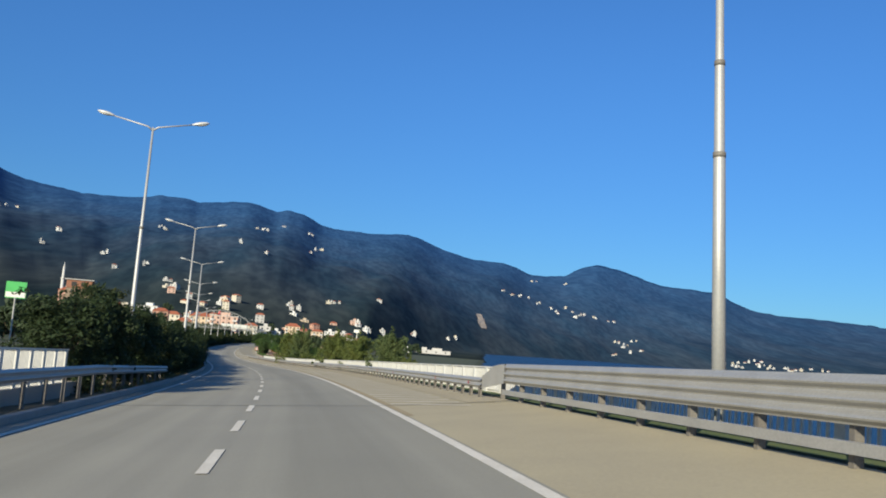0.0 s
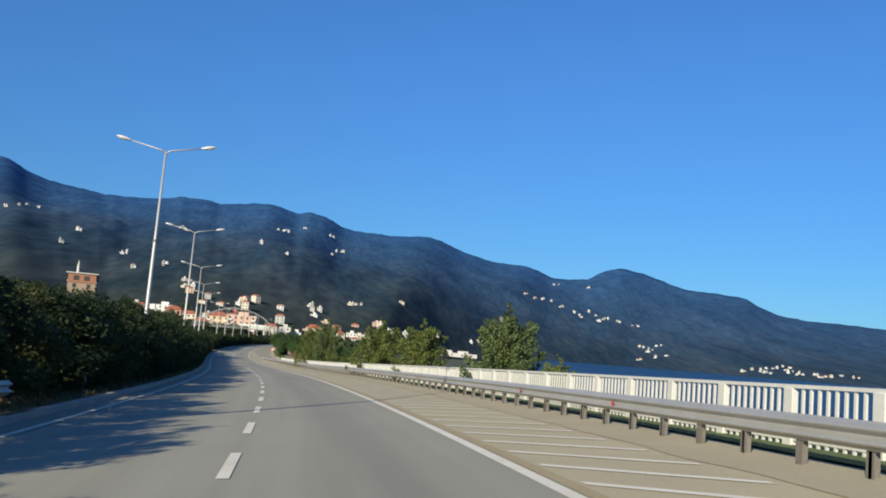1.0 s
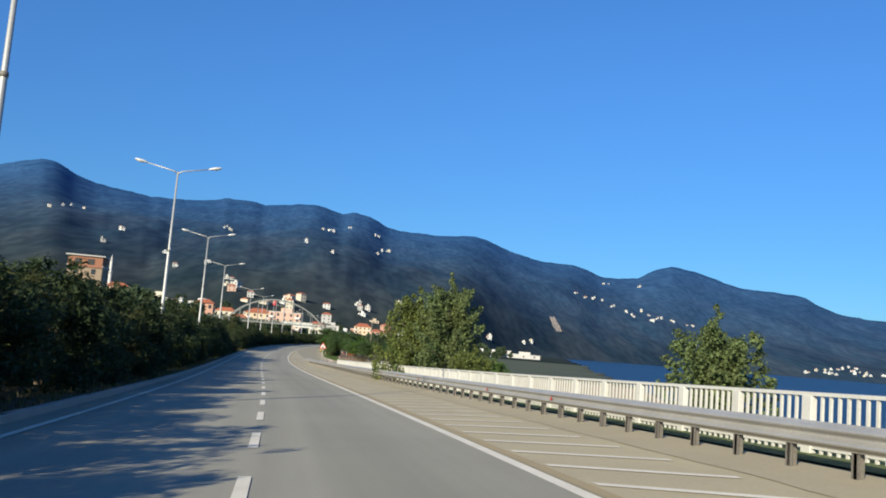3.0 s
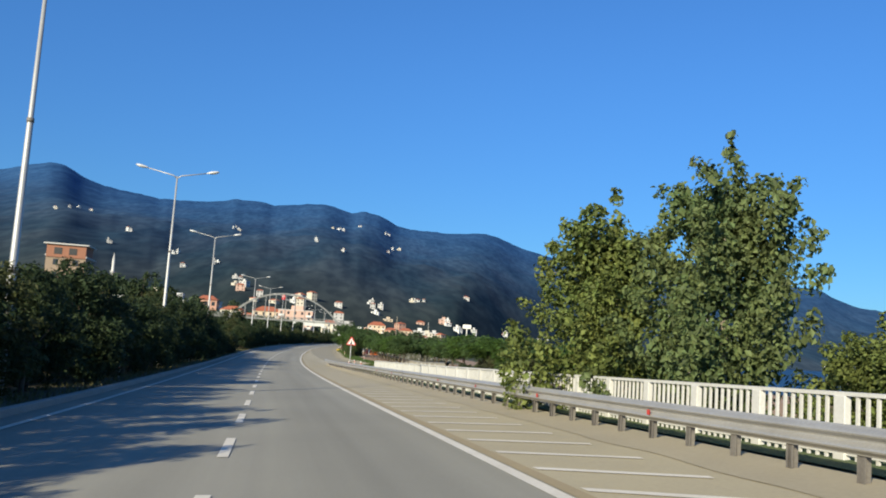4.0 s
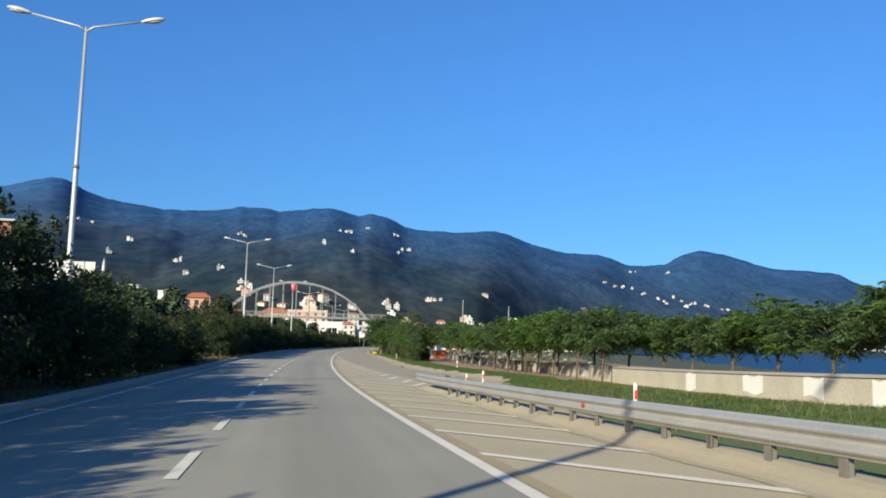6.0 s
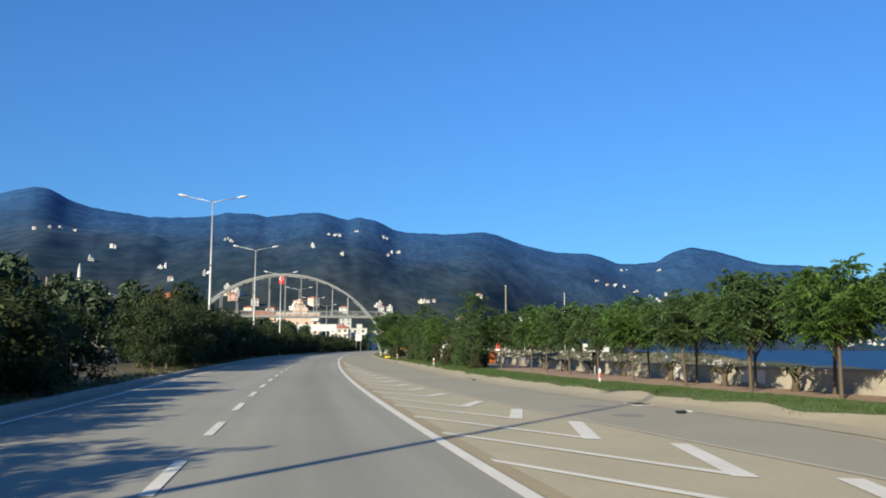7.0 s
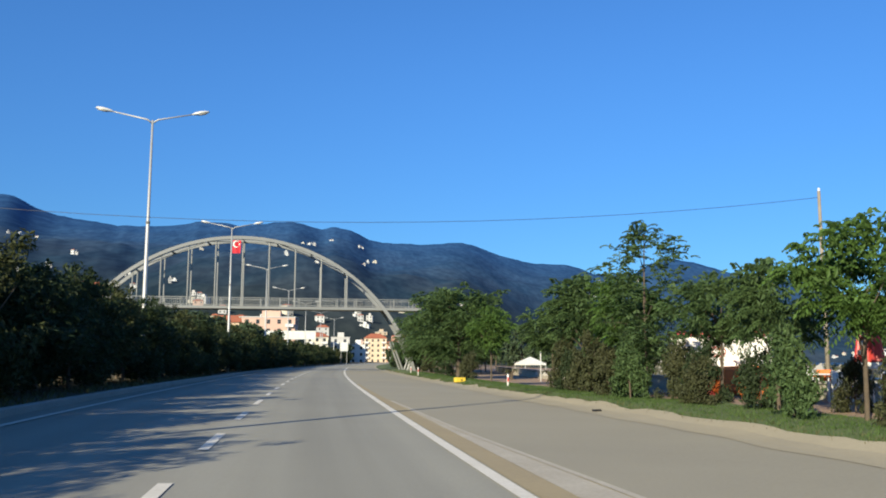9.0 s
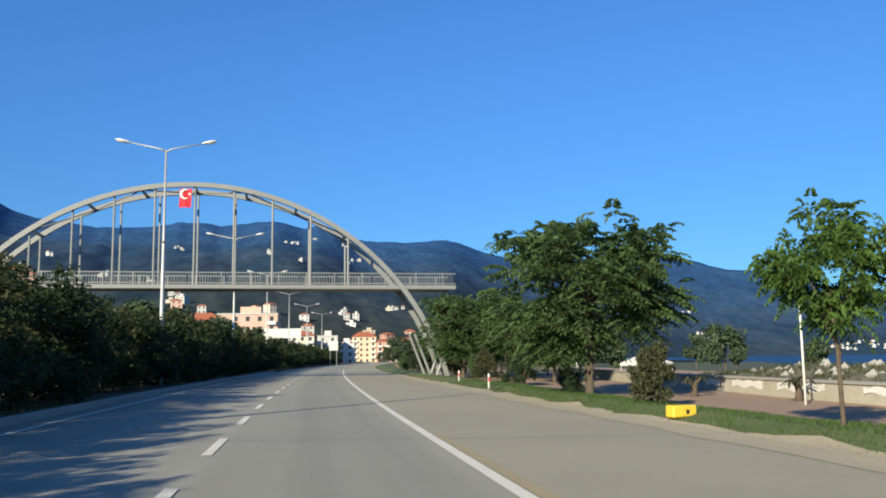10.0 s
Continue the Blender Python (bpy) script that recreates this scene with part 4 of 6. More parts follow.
def scaled(m, k_, kz=None):
    return m @ Matrix.Diagonal((k_, k_, kz or k_, 1.0))


def grove(kinds, places):
    """Copies of the model trees at (pose, scale, height scale); the first use of a model takes the model itself."""
    used = set()
    for i, (m, k_, kz) in enumerate(places):
        t = kinds[i % len(kinds)]
        if t in used:
            t = copy_thing(t, m)
        used.add(t)
        t.matrix_basis = scaled(m, k_, kz)


rng = np.random.default_rng(11)
medians = [make_tree("median_tree", 100 + i, "dense dark green tree leafy to the ground in the median", "tree", "trees of the median") for i in range(5)]
behind = [make_tree("median_tree", 150 + i, "dense dark green tree leafy to the ground in the median", "tree", "trees of the median") for i in range(3)]
places, places2 = [], []
HS = (27, 60, 100, 112, 125, 140, 160, 180, 190, 194, 204, 211, 220, 240, 250, 256, 261, 279, 281, 288, 297, 306, 340, 366, 385, 420)
HT = (4.2, 3.9, 3.9, 3.8, 3.8, 3.8, 3.9, 4.5, 4.4, 4.8, 5.0, 4.4, 3.6, 3.3, 3.2, 3.4, 3.6, 4.6, 4.7, 4.4, 4.2, 3.9, 3.8, 4.4, 4.4, 4.4)
s = 31.0
while s < 560:
    for row, d in enumerate((-7.75, -10.3, -12.9)):
        if row == 2 and (s > 300 or rng.random() < 0.55):
            continue
        if row and s < 48:
            continue
        if (246.0, 249.0, 252.0)[row] < s < (261.5, 270.0, 276.0)[row]:
            continue
        h = lerp(HS, HT, s) * (0.80 + 0.28 * rng.random()) * (1.0, 1.05, 1.1)[row] * (1.15 if row and 193 < s < 214 else 1.05 if row == 0 and 150 < s < 189 else 1.0)
        wk = 0.85 + 0.35 * rng.random()
        if s > 420:
            wk *= 1.2
        (places if row == 0 and s < 345 else places2).append((stand(s + rng.normal() * 0.6, d + rng.normal() * (0.2 if row == 0 else 0.35), 0.05, rng.random() * 360), wk, h / 5.0))
    s += 3.0 if s < 420 else 6.0
places2 += [(stand(295.5, -11.8, 0.05, 20), 1.5, 1.42), (stand(291.0, -12.2, 0.05, 120), 1.3, 1.25), (stand(300.5, -11.9, 0.05, 220), 1.3, 1.2), (stand(200.5, -11.6, 0.05, 300), 1.4, 1.45)]
grove(medians, places)
grove(behind, places2)

avenue = [make_tree("avenue_tree", 200 + i, "round-headed green avenue tree on a slim trunk", "tree", "avenue trees of the park") for i in range(3)]
places = []
for i in range(13):
    s = 191.0 + 3.6 * i + rng.normal() * 0.5
    d = 17.6 + rng.normal() * 0.5
    k_ = 1.05 + 0.12 * rng.random()
    places.append((stand(s, d, right_fall(s, d) - 0.05, rng.random() * 360), k_ * 0.84, 0.75 * (0.93 + 0.14 * rng.random())))
for s, d, k_ in ((250, 20.5, 0.8), (300, 20.5, 0.8)):
    hgt = right_fall(s, d)
    places.append((stand(s, d, hgt, rng.random() * 360), k_ * (0.95 + 0.1 * rng.random()), k_))
for s, d, top, r_ in ((187.2, 17.8, 3.3, 1.8), (183.8, 18.0, 3.2, 1.7), (180.4, 18.2, 2.9, 1.6), (173.1, 17.8, 2.6, 1.4), (167.7, 17.6, 2.1, 1.3), (163.4, 17.6, 2.0, 1.3), (160.1, 17.6, 1.8, 1.2)):
    b = right_fall(s, d)
    places.append((stand(s, d, b - 0.4, rng.random() * 360), r_ / 1.95, (top - b + 0.4) / 4.5))
# the avenue along the shore wall, and the smaller heads along the slip road: place, top, crown radius
for s, d, top, r_ in ((220.5, 14.0, 3.5, 1.5), (224.0, 13.9, 3.6, 1.55), (227.4, 13.7, 3.6, 1.6), (230.0, 14.7, 3.6, 1.5), (234.6, 14.7, 3.5, 1.4), (239.0, 14.8, 3.5, 1.4), (243.5, 14.9, 3.4, 1.3), (248.0, 14.9, 3.4, 1.3), (232.3, 13.4, 3.4, 1.4), (236.5, 13.3, 3.5, 1.45), (241.1, 13.4, 3.4, 1.4), (245.7, 13.3, 3.35, 1.25), (250.6, 13.5, 3.3, 1.2), (254.3, 13.3, 3.7, 1.5), (258.7, 13.3, 3.6, 1.3), (263.0, 13.5, 3.85, 1.3), (266.8, 12.5, 3.85, 1.4),
                      (277.0, 13.0, 3.5, 1.25), (280.8, 12.6, 3.7, 1.35), (284.6, 12.2, 3.8, 1.35), (288.5, 11.1, 4.1, 1.35), (291.9, 11.2, 3.6, 1.2), (296.0, 11.8, 3.8, 1.35), (302.3, 11.4, 4.3, 1.45), (306.2, 11.3, 4.6, 2.0), (311.6, 11.3, 4.0, 1.6), (315.7, 9.15, 3.85, 1.1),
                      (280, 17.0, 3.5, 1.2), (287, 17.5, 3.6, 1.3)):
    places.append((stand(s, d, right_fall(s, d) - 0.05, rng.random() * 360), r_ / 1.95, top / 4.5))
for i in range(14):
    s = 340 + i * 9.5
    spread = rng.random()
    if s < 365:
        continue
    places.append((stand(s, 15.5 + 3 * spread, 0.1, rng.random() * 360), 1.05, 1.05))
grove(avenue, places)

planes = [make_tree("plane_tree", 301 + i, "young plane tree with yellowing leaves behind the white fence", "tree", "trees behind the fence") for i in range(3)]
grove(planes, [(stand(141.9, 7.7, -0.9, 20), 1.16, 1.08), (stand(138.3, 8.8, -0.9, 150), 1.08, 1.17), (stand(96.2, 8.1, -1.2, 250), 1.05, 0.93), (stand(80.4, 8.1, -1.2, 90), 0.86, 0.80), (stand(62.5, 8.0, -1.3, 40), 0.80, 0.78),
               (stand(58.0, 8.6, -1.6, 310), 0.45, 0.50), (stand(67.5, 8.6, -1.6, 10), 0.5, 0.50), (stand(108.5, 8.6, -1.4, 10), 0.66, 0.66), (stand(134.3, 9.4, -1.6, 0), 0.75, 0.62), (stand(129.5, 9.4, -1.8, 200), 0.5, 0.45)])
wispy = [make_tree("wispy_tree", 400 + i, "tall feathery tree with sparse branches above the hedge", "tree", "feathery trees") for i in range(2)]
grove(wispy, [(stand(266.0, 10.5, 0.1, 0), 0.85, 0.74), (stand(299.7, 11.1, 0.1, 70), 0.95, 0.86), (stand(271.0, 11.2, 0.1, 130), 0.75, 0.6), (stand(354, 15.0, 0.2, 10), 0.9, 0.8)])
parks = [make_tree("park_tree", 500 + i, "broad leafy tree with drooping foliage beside the slip road", "tree", "park trees") for i in range(2)]
grove(parks, [(stand(331.5, 9.8, 0.0, 0), 1.15, 1.08), (stand(366, 13.2, 0.1, 100), 1.2, 1.0), (stand(358, 13.8, 0.1, 200), 1.0, 0.85), (stand(377, 14.5, 0.1, 40), 1.0, 0.9), (stand(350, 13.5, 0.1, 60), 0.8, 0.7), (stand(372, 10.4, 0.1, 160), 0.7, 0.62), (stand(361.5, 10.2, 0.1, 20), 0.95, 0.98)])
bushes = [make_tree("bush", 600 + i, "dusty leafy bush on the grass verge", "bush", "bushes of the verge") for i in range(6)]
places = []
for s, d, h, r_ in ((265.4, 10.6, 1.25, 0.6), (268.2, 10.9, 2.0, 0.85), (269.6, 11.5, 2.2, 0.85), (271.4, 10.5, 2.1, 0.85), (272.8, 11.4, 2.3, 0.9), (274.2, 11.1, 2.3, 0.9), (275.7, 10.5, 2.4, 0.95), (277.2, 11.5, 1.9, 0.75), (286.8, 10.7, 1.6, 0.7), (289.4, 10.1, 2.1, 0.8), (291.1, 12.6, 1.4, 0.6),
                    (292.4, 11.0, 1.7, 0.75), (294.4, 10.4, 1.5, 0.65), (295.8, 11.2, 1.9, 0.8), (297.4, 11.2, 1.9, 0.8), (298.3, 10.0, 1.9, 0.8), (299.9, 9.9, 1.8, 0.8), (301.6, 11.3, 2.6, 1.0), (303.6, 10.4, 2.5, 1.0), (305.9, 10.4, 1.8, 0.75), (306.9, 10.5, 2.3, 1.0), (306.5, 11.5, 2.2, 0.95),
                    # the last bush is added to fill the dark hollow below the tree
                    (325.0, 9.5, 1.75, 0.95), (331.6, 9.3, 0.9, 0.45), (338.5, 11.0, 1.2, 0.6), (344.5, 10.6, 1.6, 0.8), (279.6, 11.4, 1.4, 0.6), (270.6, 11.8, 2.2, 0.9), (304.3, 12.0, 2.9, 1.2)):
    places.append((stand(s, d, 0.1, rng.random() * 360), r_ / 1.1, h / 2.0))
for i in range(8):
    s = 176.0 + 2.7 * i
    places.append((stand(s, 16.9 + rng.random(), right_fall(s, 17.0), rng.random() * 360), 0.85 + 0.25 * rng.random(), 0.65 + 0.25 * rng.random()))
for s, d, k_ in ((346, 10.5, 0.8), (352, 10.0, 0.9), (357, 10.3, 0.8), (366, 10.6, 0.9), (372, 10.2, 1.0), (380, 9.8, 1.0), (387, 9.6, 1.1), (394, 9.6, 1.1), (402, 9.5, 1.1)):
    places.append((stand(s, d, 0.15, rng.random() * 360), k_, k_))
# low growth behind the fence and on the far side of the road
for i in range(13):
    places.append((stand(150 + i * 2.6, 10.5 + 4 * rng.random(), right_fall(150 + i * 2.6, 12.0), rng.random() * 360), 0.5 + 0.3 * rng.random(), 0.4))
grove(bushes, places)
fars = [make_tree("far_tree", 700 + i, "dark leafy tree among the houses", "tree", "trees of the town") for i in range(3)]
places = []
for i in range(70):
    s, d = 60 + 640 * rng.random(), -27 - 75 * rng.random() ** 1.3
    k_ = 0.8 + 0.7 * rng.random()
    places.append((stand(s, d, max(0, (-d - 30) * 0.05), rng.random() * 360), k_, k_))
for i in range(46):
    s, d = 150 + 6.5 * i + rng.normal() * 2, -27.5 - 5 * rng.random()
    k_ = 1.15 + 0.45 * rng.random() + (0.35 if 265 < s < 345 else 0.0)
    places.append((stand(s, d, 0.0, rng.random() * 360), k_, k_))
for i in range(34):
    s, d = 385 + 140 * rng.random(), -18.5 - 18 * rng.random()
    k_ = 1.1 + 0.5 * rng.random()
    places.append((stand(s, d, 0.0, rng.random() * 360), k_, k_))
for i in range(45):
    s, d = 400 + 290 * rng.random(), 10 + 22 * rng.random()
    k_ = 0.7 + 0.5 * rng.random()
    places.append((stand(s, d, 0.1, rng.random() * 360), k_, k_))
for i in range(70):
    az, r = -13 + 32 * rng.random(), 480 + 230 * rng.random()
    x, y = CX + r * math.sin(math.radians(-az)), CY + r * math.cos(math.radians(az))
    k_ = 1.0 + 0.9 * rng.random()
    places.append((pose(x, y, land_height(az, r) - 0.3, 0, 0, rng.random() * 360), k_, k_))
for i in range(40):
    az, r = -14 + 9 * rng.random(), 240 + 270 * rng.random()
    x, y = CX + r * math.sin(math.radians(-az)), CY + r * math.cos(math.radians(az))
    k_ = 0.7 + 0.5 * rng.random()
    if not is_sea(x, y) and x > at(y, 12).x + 2:
        places.append((pose(x, y, -6.2, 0, 0, rng.random() * 360), k_, k_))
grove(fars, places)


# grass tufts along the verge
def tufts(name, s0, s1, d0, d1, count, size, material, hfun, label):
    v, f = [], []
    for i in range(count):
        s = s0 + (s1 - s0) * rng.random()
        lo = d0(s) if callable(d0) else d0
        hi = d1(s) if callable(d1) else d1
        d = lo + (hi - lo) * rng.random()
        p = at(s, d, hfun(s, d))
        for j in range(3):
            a = rng.random() * 6.283
            w = Vector((math.cos(a), math.sin(a), 0)) * size * 0.14
            lean = Vector((rng.normal() * 0.35, rng.normal() * 0.35, 0)) * size
            q = p + Vector((rng.normal() * 0.06, rng.normal() * 0.06, -0.02))
            b_ = len(v)
            v += [q - w, q + w, q + lean + Vector((0, 0, size * (0.6 + 0.6 * rng.random())))]
            f.append((b_, b_ + 1, b_ + 2))
    ob = raw(name, v, f, material)
    return tagged(ob, label, "grass", kind="stuff")


L_GRASS = leaf_material("grass_blades", (0.058, 0.110, 0.026), (0.085, 0.130, 0.034), 0.35)
L_DRY = leaf_material("dry_grass_blades", (0.15, 0.14, 0.06), (0.11, 0.11, 0.045), 0.4)
tufts("grass", 218, 350, lambda s: sand_out(s) + 0.05, lambda s: paved_right(s) + 3.4, 30000, 0.075, L_GRASS, right_fall, "green grass of the verge")
tufts("grass", 218, 380, lambda s: sand_out(s) - 0.15, lambda s: sand_out(s) + 0.3, 1800, 0.09, L_DRY, right_fall, "dry grass at the edge of the slip road")
tufts("grass", 168, 222, lambda s: paved_right(s) + 0.5, 13.5, 14000, 0.10, L_GRASS, right_fall, "short green grass beyond the guardrail")
tufts("grass", 168, 218, lambda s: paved_right(s) + 0.3, 13.0, 1500, 0.15, L_DRY, right_fall, "dry grass beyond the guardrail")
tufts("grass", 30, 330, lambda s: left_line(s) - 2.9, lambda s: left_line(s) - 1.0, 5000, 0.15, L_DRY, lambda s, d: 0.15, "dry grass along the median kerb")


# ---- left bridge railing and guardrail ----
left_guard = thing("median_guardrail", Matrix(), "grey steel guardrail along the median at the road bridge", "guardrail")
s = -30.0
while s < 49:
    part("rail_beam", sweep(bmesh.new(), s, min(s + 4.02, 50), lambda q: [(-12.35 - x, y) for x, y in w_beam(-6.2, lerp((-30, 30, 50), (1.1, 1.1, 0.82), q))], 2.0), M_STEEL, left_guard)
    for q in (0.5, 2.5):
        ob = part("post", boxm(-0.05, 0.05, -0.04, 0.04, -0.1, 1.0 if s < 34 else 0.75), M_POST, left_guard)
        ob.matrix_world = stand(s + q, -6.32, 0.0)
    s += 4.0
bay_fence("bridge_railing", -36, 30.5, -7.2, 0.55, 1.08, "white painted steel railing at the bridge edge in the median", 1.35)
bm = bmesh.new()
sweep(bm, -40, 32, [(-7.45, -0.1), (-7.45, 0.56), (-6.95, 0.56), (-6.95, -0.1)], 3.0)
part("kerb_stone", bm, M_CONCRETE, thing("railing_plinth", Matrix(), "concrete plinth under the bridge railing", "kerb"))
pole = thing("lamp_pole", stand(15.2, 7.77, -0.4) @ pose(0, 0, 0, 0, -2.3, 0), "pale steel lamp pole behind the guardrail", "lamp pole")
part("pole", tube(bmesh.new(), [(0, 0, -1), (0, 0, 5.4), (0, 0, 5.42), (0, 0, 7.2), (0, 0, 7.22), (0, 0, 12.5)], [0.138, 0.115, 0.104, 0.094, 0.084, 0.055], 14), M_POLE, pole, smooth=True)
for z in (5.4, 7.2):
    part("collar", tube(bmesh.new(), [(0, 0, z - 0.05), (0, 0, z + 0.05)], 0.124 if z < 6 else 0.104, 14), M_POST, pole, smooth=True)

# ---- signs ----
M_BOARD = mat("sign_back", (0.52, 0.53, 0.50), (0.42, 0.43, 0.41), 0.5, 0.1, 1, 15)
M_YELLOW = mat("yellow_paint", (0.72, 0.50, 0.04), (0.62, 0.42, 0.04), 0.6, 0, 3, 20)
M_GREEN = mat("green_paint", (0.06, 0.42, 0.10), (0.05, 0.34, 0.09), 0.6, 0, 1, 15)
M_ORANGE = mat("orange_paint", (0.72, 0.17, 0.03), (0.60, 0.14, 0.03), 0.7, 0, 2, 15)


def tri_plate(r, y0, y1, rounded=0.06, flip=False):
    bm = bmesh.new()
    ring = []
    for k_ in range(3):
        a0 = math.radians((90 if not flip else -90) + 120 * k_)
        c0 = Vector((math.cos(a0), 0, math.sin(a0))) * (r - rounded * 2)
        for j in range(5):
            a = a0 + math.radians(-60 + 30 * j)
            ring.append(c0 + Vector((math.cos(a), 0, math.sin(a))) * rounded)
    fr = [bm.verts.new(p + Vector((0, y0, 0))) for p in ring]
    bk = [bm.verts.new(p + Vector((0, y1, 0))) for p in ring]
    bm.faces.new(fr), bm.faces.new(bk[::-1])
    n = len(ring)
    for i in range(n):
        bm.faces.new((fr[i], bk[i], bk[(i + 1) % n], fr[(i + 1) % n]))
    bmesh.ops.recalc_face_normals(bm, faces=bm.faces)
    return bm


sign = thing("warning_sign", stand(188.8, 5.5, 0.0), "red-bordered triangular warning sign on a grey post", "road sign")
part("post", tube(bmesh.new(), [(0, 0.05, -0.3), (0, 0.05, 2.55)], 0.032, 8), M_POLE, sign, smooth=True)
pl = part("plate", tri_plate(0.47, 0.0, 0.012), M_RED, sign, "red triangular plate")
pl.matrix_basis = pose(0, 0, 2.22)
pl2 = part("field", tri_plate(0.33, -0.006, -0.002, 0.03), M_WHITE, sign, "white triangular field")
pl2.matrix_basis = pose(0, 0, 2.22)
bm = bmesh.new()
bm.faces.new([bm.verts.new((x, -0.012, 2.16 + z)) for x, z in ((-0.07, -0.12), (0.075, -0.12), (0.075, -0.02), (0.03, 0.05), (0.03, 0.12), (0.0, 0.20), (-0.045, 0.12), (-0.045, 0.02), (-0.07, -0.02))])
part("symbol", bm, M_BLACK, sign, "black merging symbol")
yld = thing("yield_sign", stand(194.7, 16.0, -0.1, 25), "white triangular sign with a red border on a low post", "road sign")
part("post", tube(bmesh.new(), [(0, 0.05, -0.5), (0, 0.05, 0.9)], 0.03, 8), M_POLE, yld, smooth=True)
pl = part("plate", tri_plate(0.40, 0.0, 0.012, flip=True), M_RED, yld)
pl.matrix_basis = pose(0, 0, 0.82)
pl = part("field", tri_plate(0.27, -0.008, -0.003, 0.03, True), M_WHITE, yld)
pl.matrix_basis = pose(0, 0, 0.82)


def delineator():
    t = thing("delineator", Matrix(), "white plastic delineator post with a red reflector", "delineator", "delineators")
    bm = bmesh.new()
    tube(bm, [(0, 0, -0.1), (0, 0, 0.58), (0.0, 0.02, 0.62)], [0.045, 0.042, 0.03], 8)
    part("post", bm, M_WHITE, t, smooth=True)
    part("reflector", boxm(-0.03, 0.03, -0.05, -0.028, 0.28, 0.47), M_RED, t, "red reflector")
    return t


dl = delineator()
spots = [(243.6, 11.2), (277.3, 9.45), (310.8, 8.95), (339.7, 7.9), (350, 8.2), (200, 7.4), (62, -7.0), (96, -7.1), (130, -7.1), (163, -7.1), (197, -7.2), (245, -7.3), (292, -7.4), (330, -7.5)]
spots = [(s, d, 0.1) for s, d in spots] + [(221.0, 7.85, -0.17), (220.0, 8.4, 0.0)]
for i, (s, d, h) in enumerate(spots):
    m = stand(s, d, h)
    if i == 0:
        dl.matrix_world = m
    else:
        copy_thing(dl, m)

ybox = thing("traffic_block", stand(320.2, 8.25, 0.1, 12), "yellow painted block lying on the grass", "block")
part("body", boxm(-0.30, 0.30, -0.15, 0.15, 0.0, 0.26, bevel=0.03), M_YELLOW, ybox)
part("dark_mark", boxm(0.02, 0.10, -0.156, -0.152, 0.08, 0.17), M_BLACK, ybox)


def gantry(m, boards, z0, z1, label, leg_x, cells):
    """Boards seen from behind on a pair of beams; the leg stands at leg_x."""
    t = thing("sign_gantry", m, label, "sign gantry")
    for x0, x1 in boards:
        part("board", boxm(x0, x1, 0.0, 0.05, z0, z1), M_BOARD, t, "pale grey back of a direction board")
        for i in range(cells + 1):
            x = x0 + (x1 - x0) * i / cells
            part("stiffener", boxm(x - 0.03, x + 0.03, -0.06, 0.0, z0, z1), M_STEEL, t)
    lo, hi = min(boards[0][0], leg_x), max(boards[-1][1], leg_x)
    for z in (z0 + 0.15 * (z1 - z0), z1 - 0.15 * (z1 - z0)):
        part("beam", tube(bmesh.new(), [(lo - 0.2, 0.15, z), (hi + 0.2, 0.15, z)], 0.08, 8), M_POLE, t, smooth=True)
    part("leg", tube(bmesh.new(), [(leg_x, 0.15, -0.3), (leg_x, 0.15, z1 + 0.1)], [0.17, 0.12], 10), M_POLE, t, smooth=True)
    return t


gantry(stand(243.4, 0, 0), [(-24.1, -20.9), (-16.6, -13.7)], 4.75, 6.75, "two-board sign gantry seen from behind beyond the median", -18.8, 4)
gantry(stand(545, 0, 0.0), [(-32.0, -16.0)], 7.4, 10.0, "wide sign gantry seen from behind beyond the footbridge", -14.0, 9)
sb = thing("direction_sign", stand(520, -4.6, 0), "pale direction sign beside the far road", "road sign")
part("board", boxm(-1.1, 1.1, 0, 0.05, 3.6, 5.9), M_BOARD, sb)
for x in (-0.8, 0.8):
    part("post", tube(bmesh.new(), [(x, 0.1, -0.2), (x, 0.1, 5.8)], 0.06, 8), M_POLE, sb)
sb = thing("billboard", stand(110, -27.7, 1.9), "green and white advertising board on a post", "billboard")
part("board", boxm(-1.1, 1.1, 0, 0.12, 4.6, 6.5), M_GREEN, sb)
part("panel", boxm(-1.05, 1.05, -0.02, -0.005, 4.7, 5.3), M_WHITE, sb)
part("post", tube(bmesh.new(), [(0, 0.06, -0.5), (0, 0.06, 4.7)], 0.09, 8), M_POLE, sb)

# ---- sea wall, park and cafe ----
def wall_d(s):
    return lerp((190, 210, 232, 260, 300, 325, 340, 372), (13.2, 14.2, 15.4, 15.7, 16.0, 15.6, 16.4, 19.5), s)


def wall_top(s):
    return lerp((190, 215, 240, 260, 300, 325, 372), (1.0, 0.95, 0.85, 0.82, 0.72, 0.62, 0.55), s)


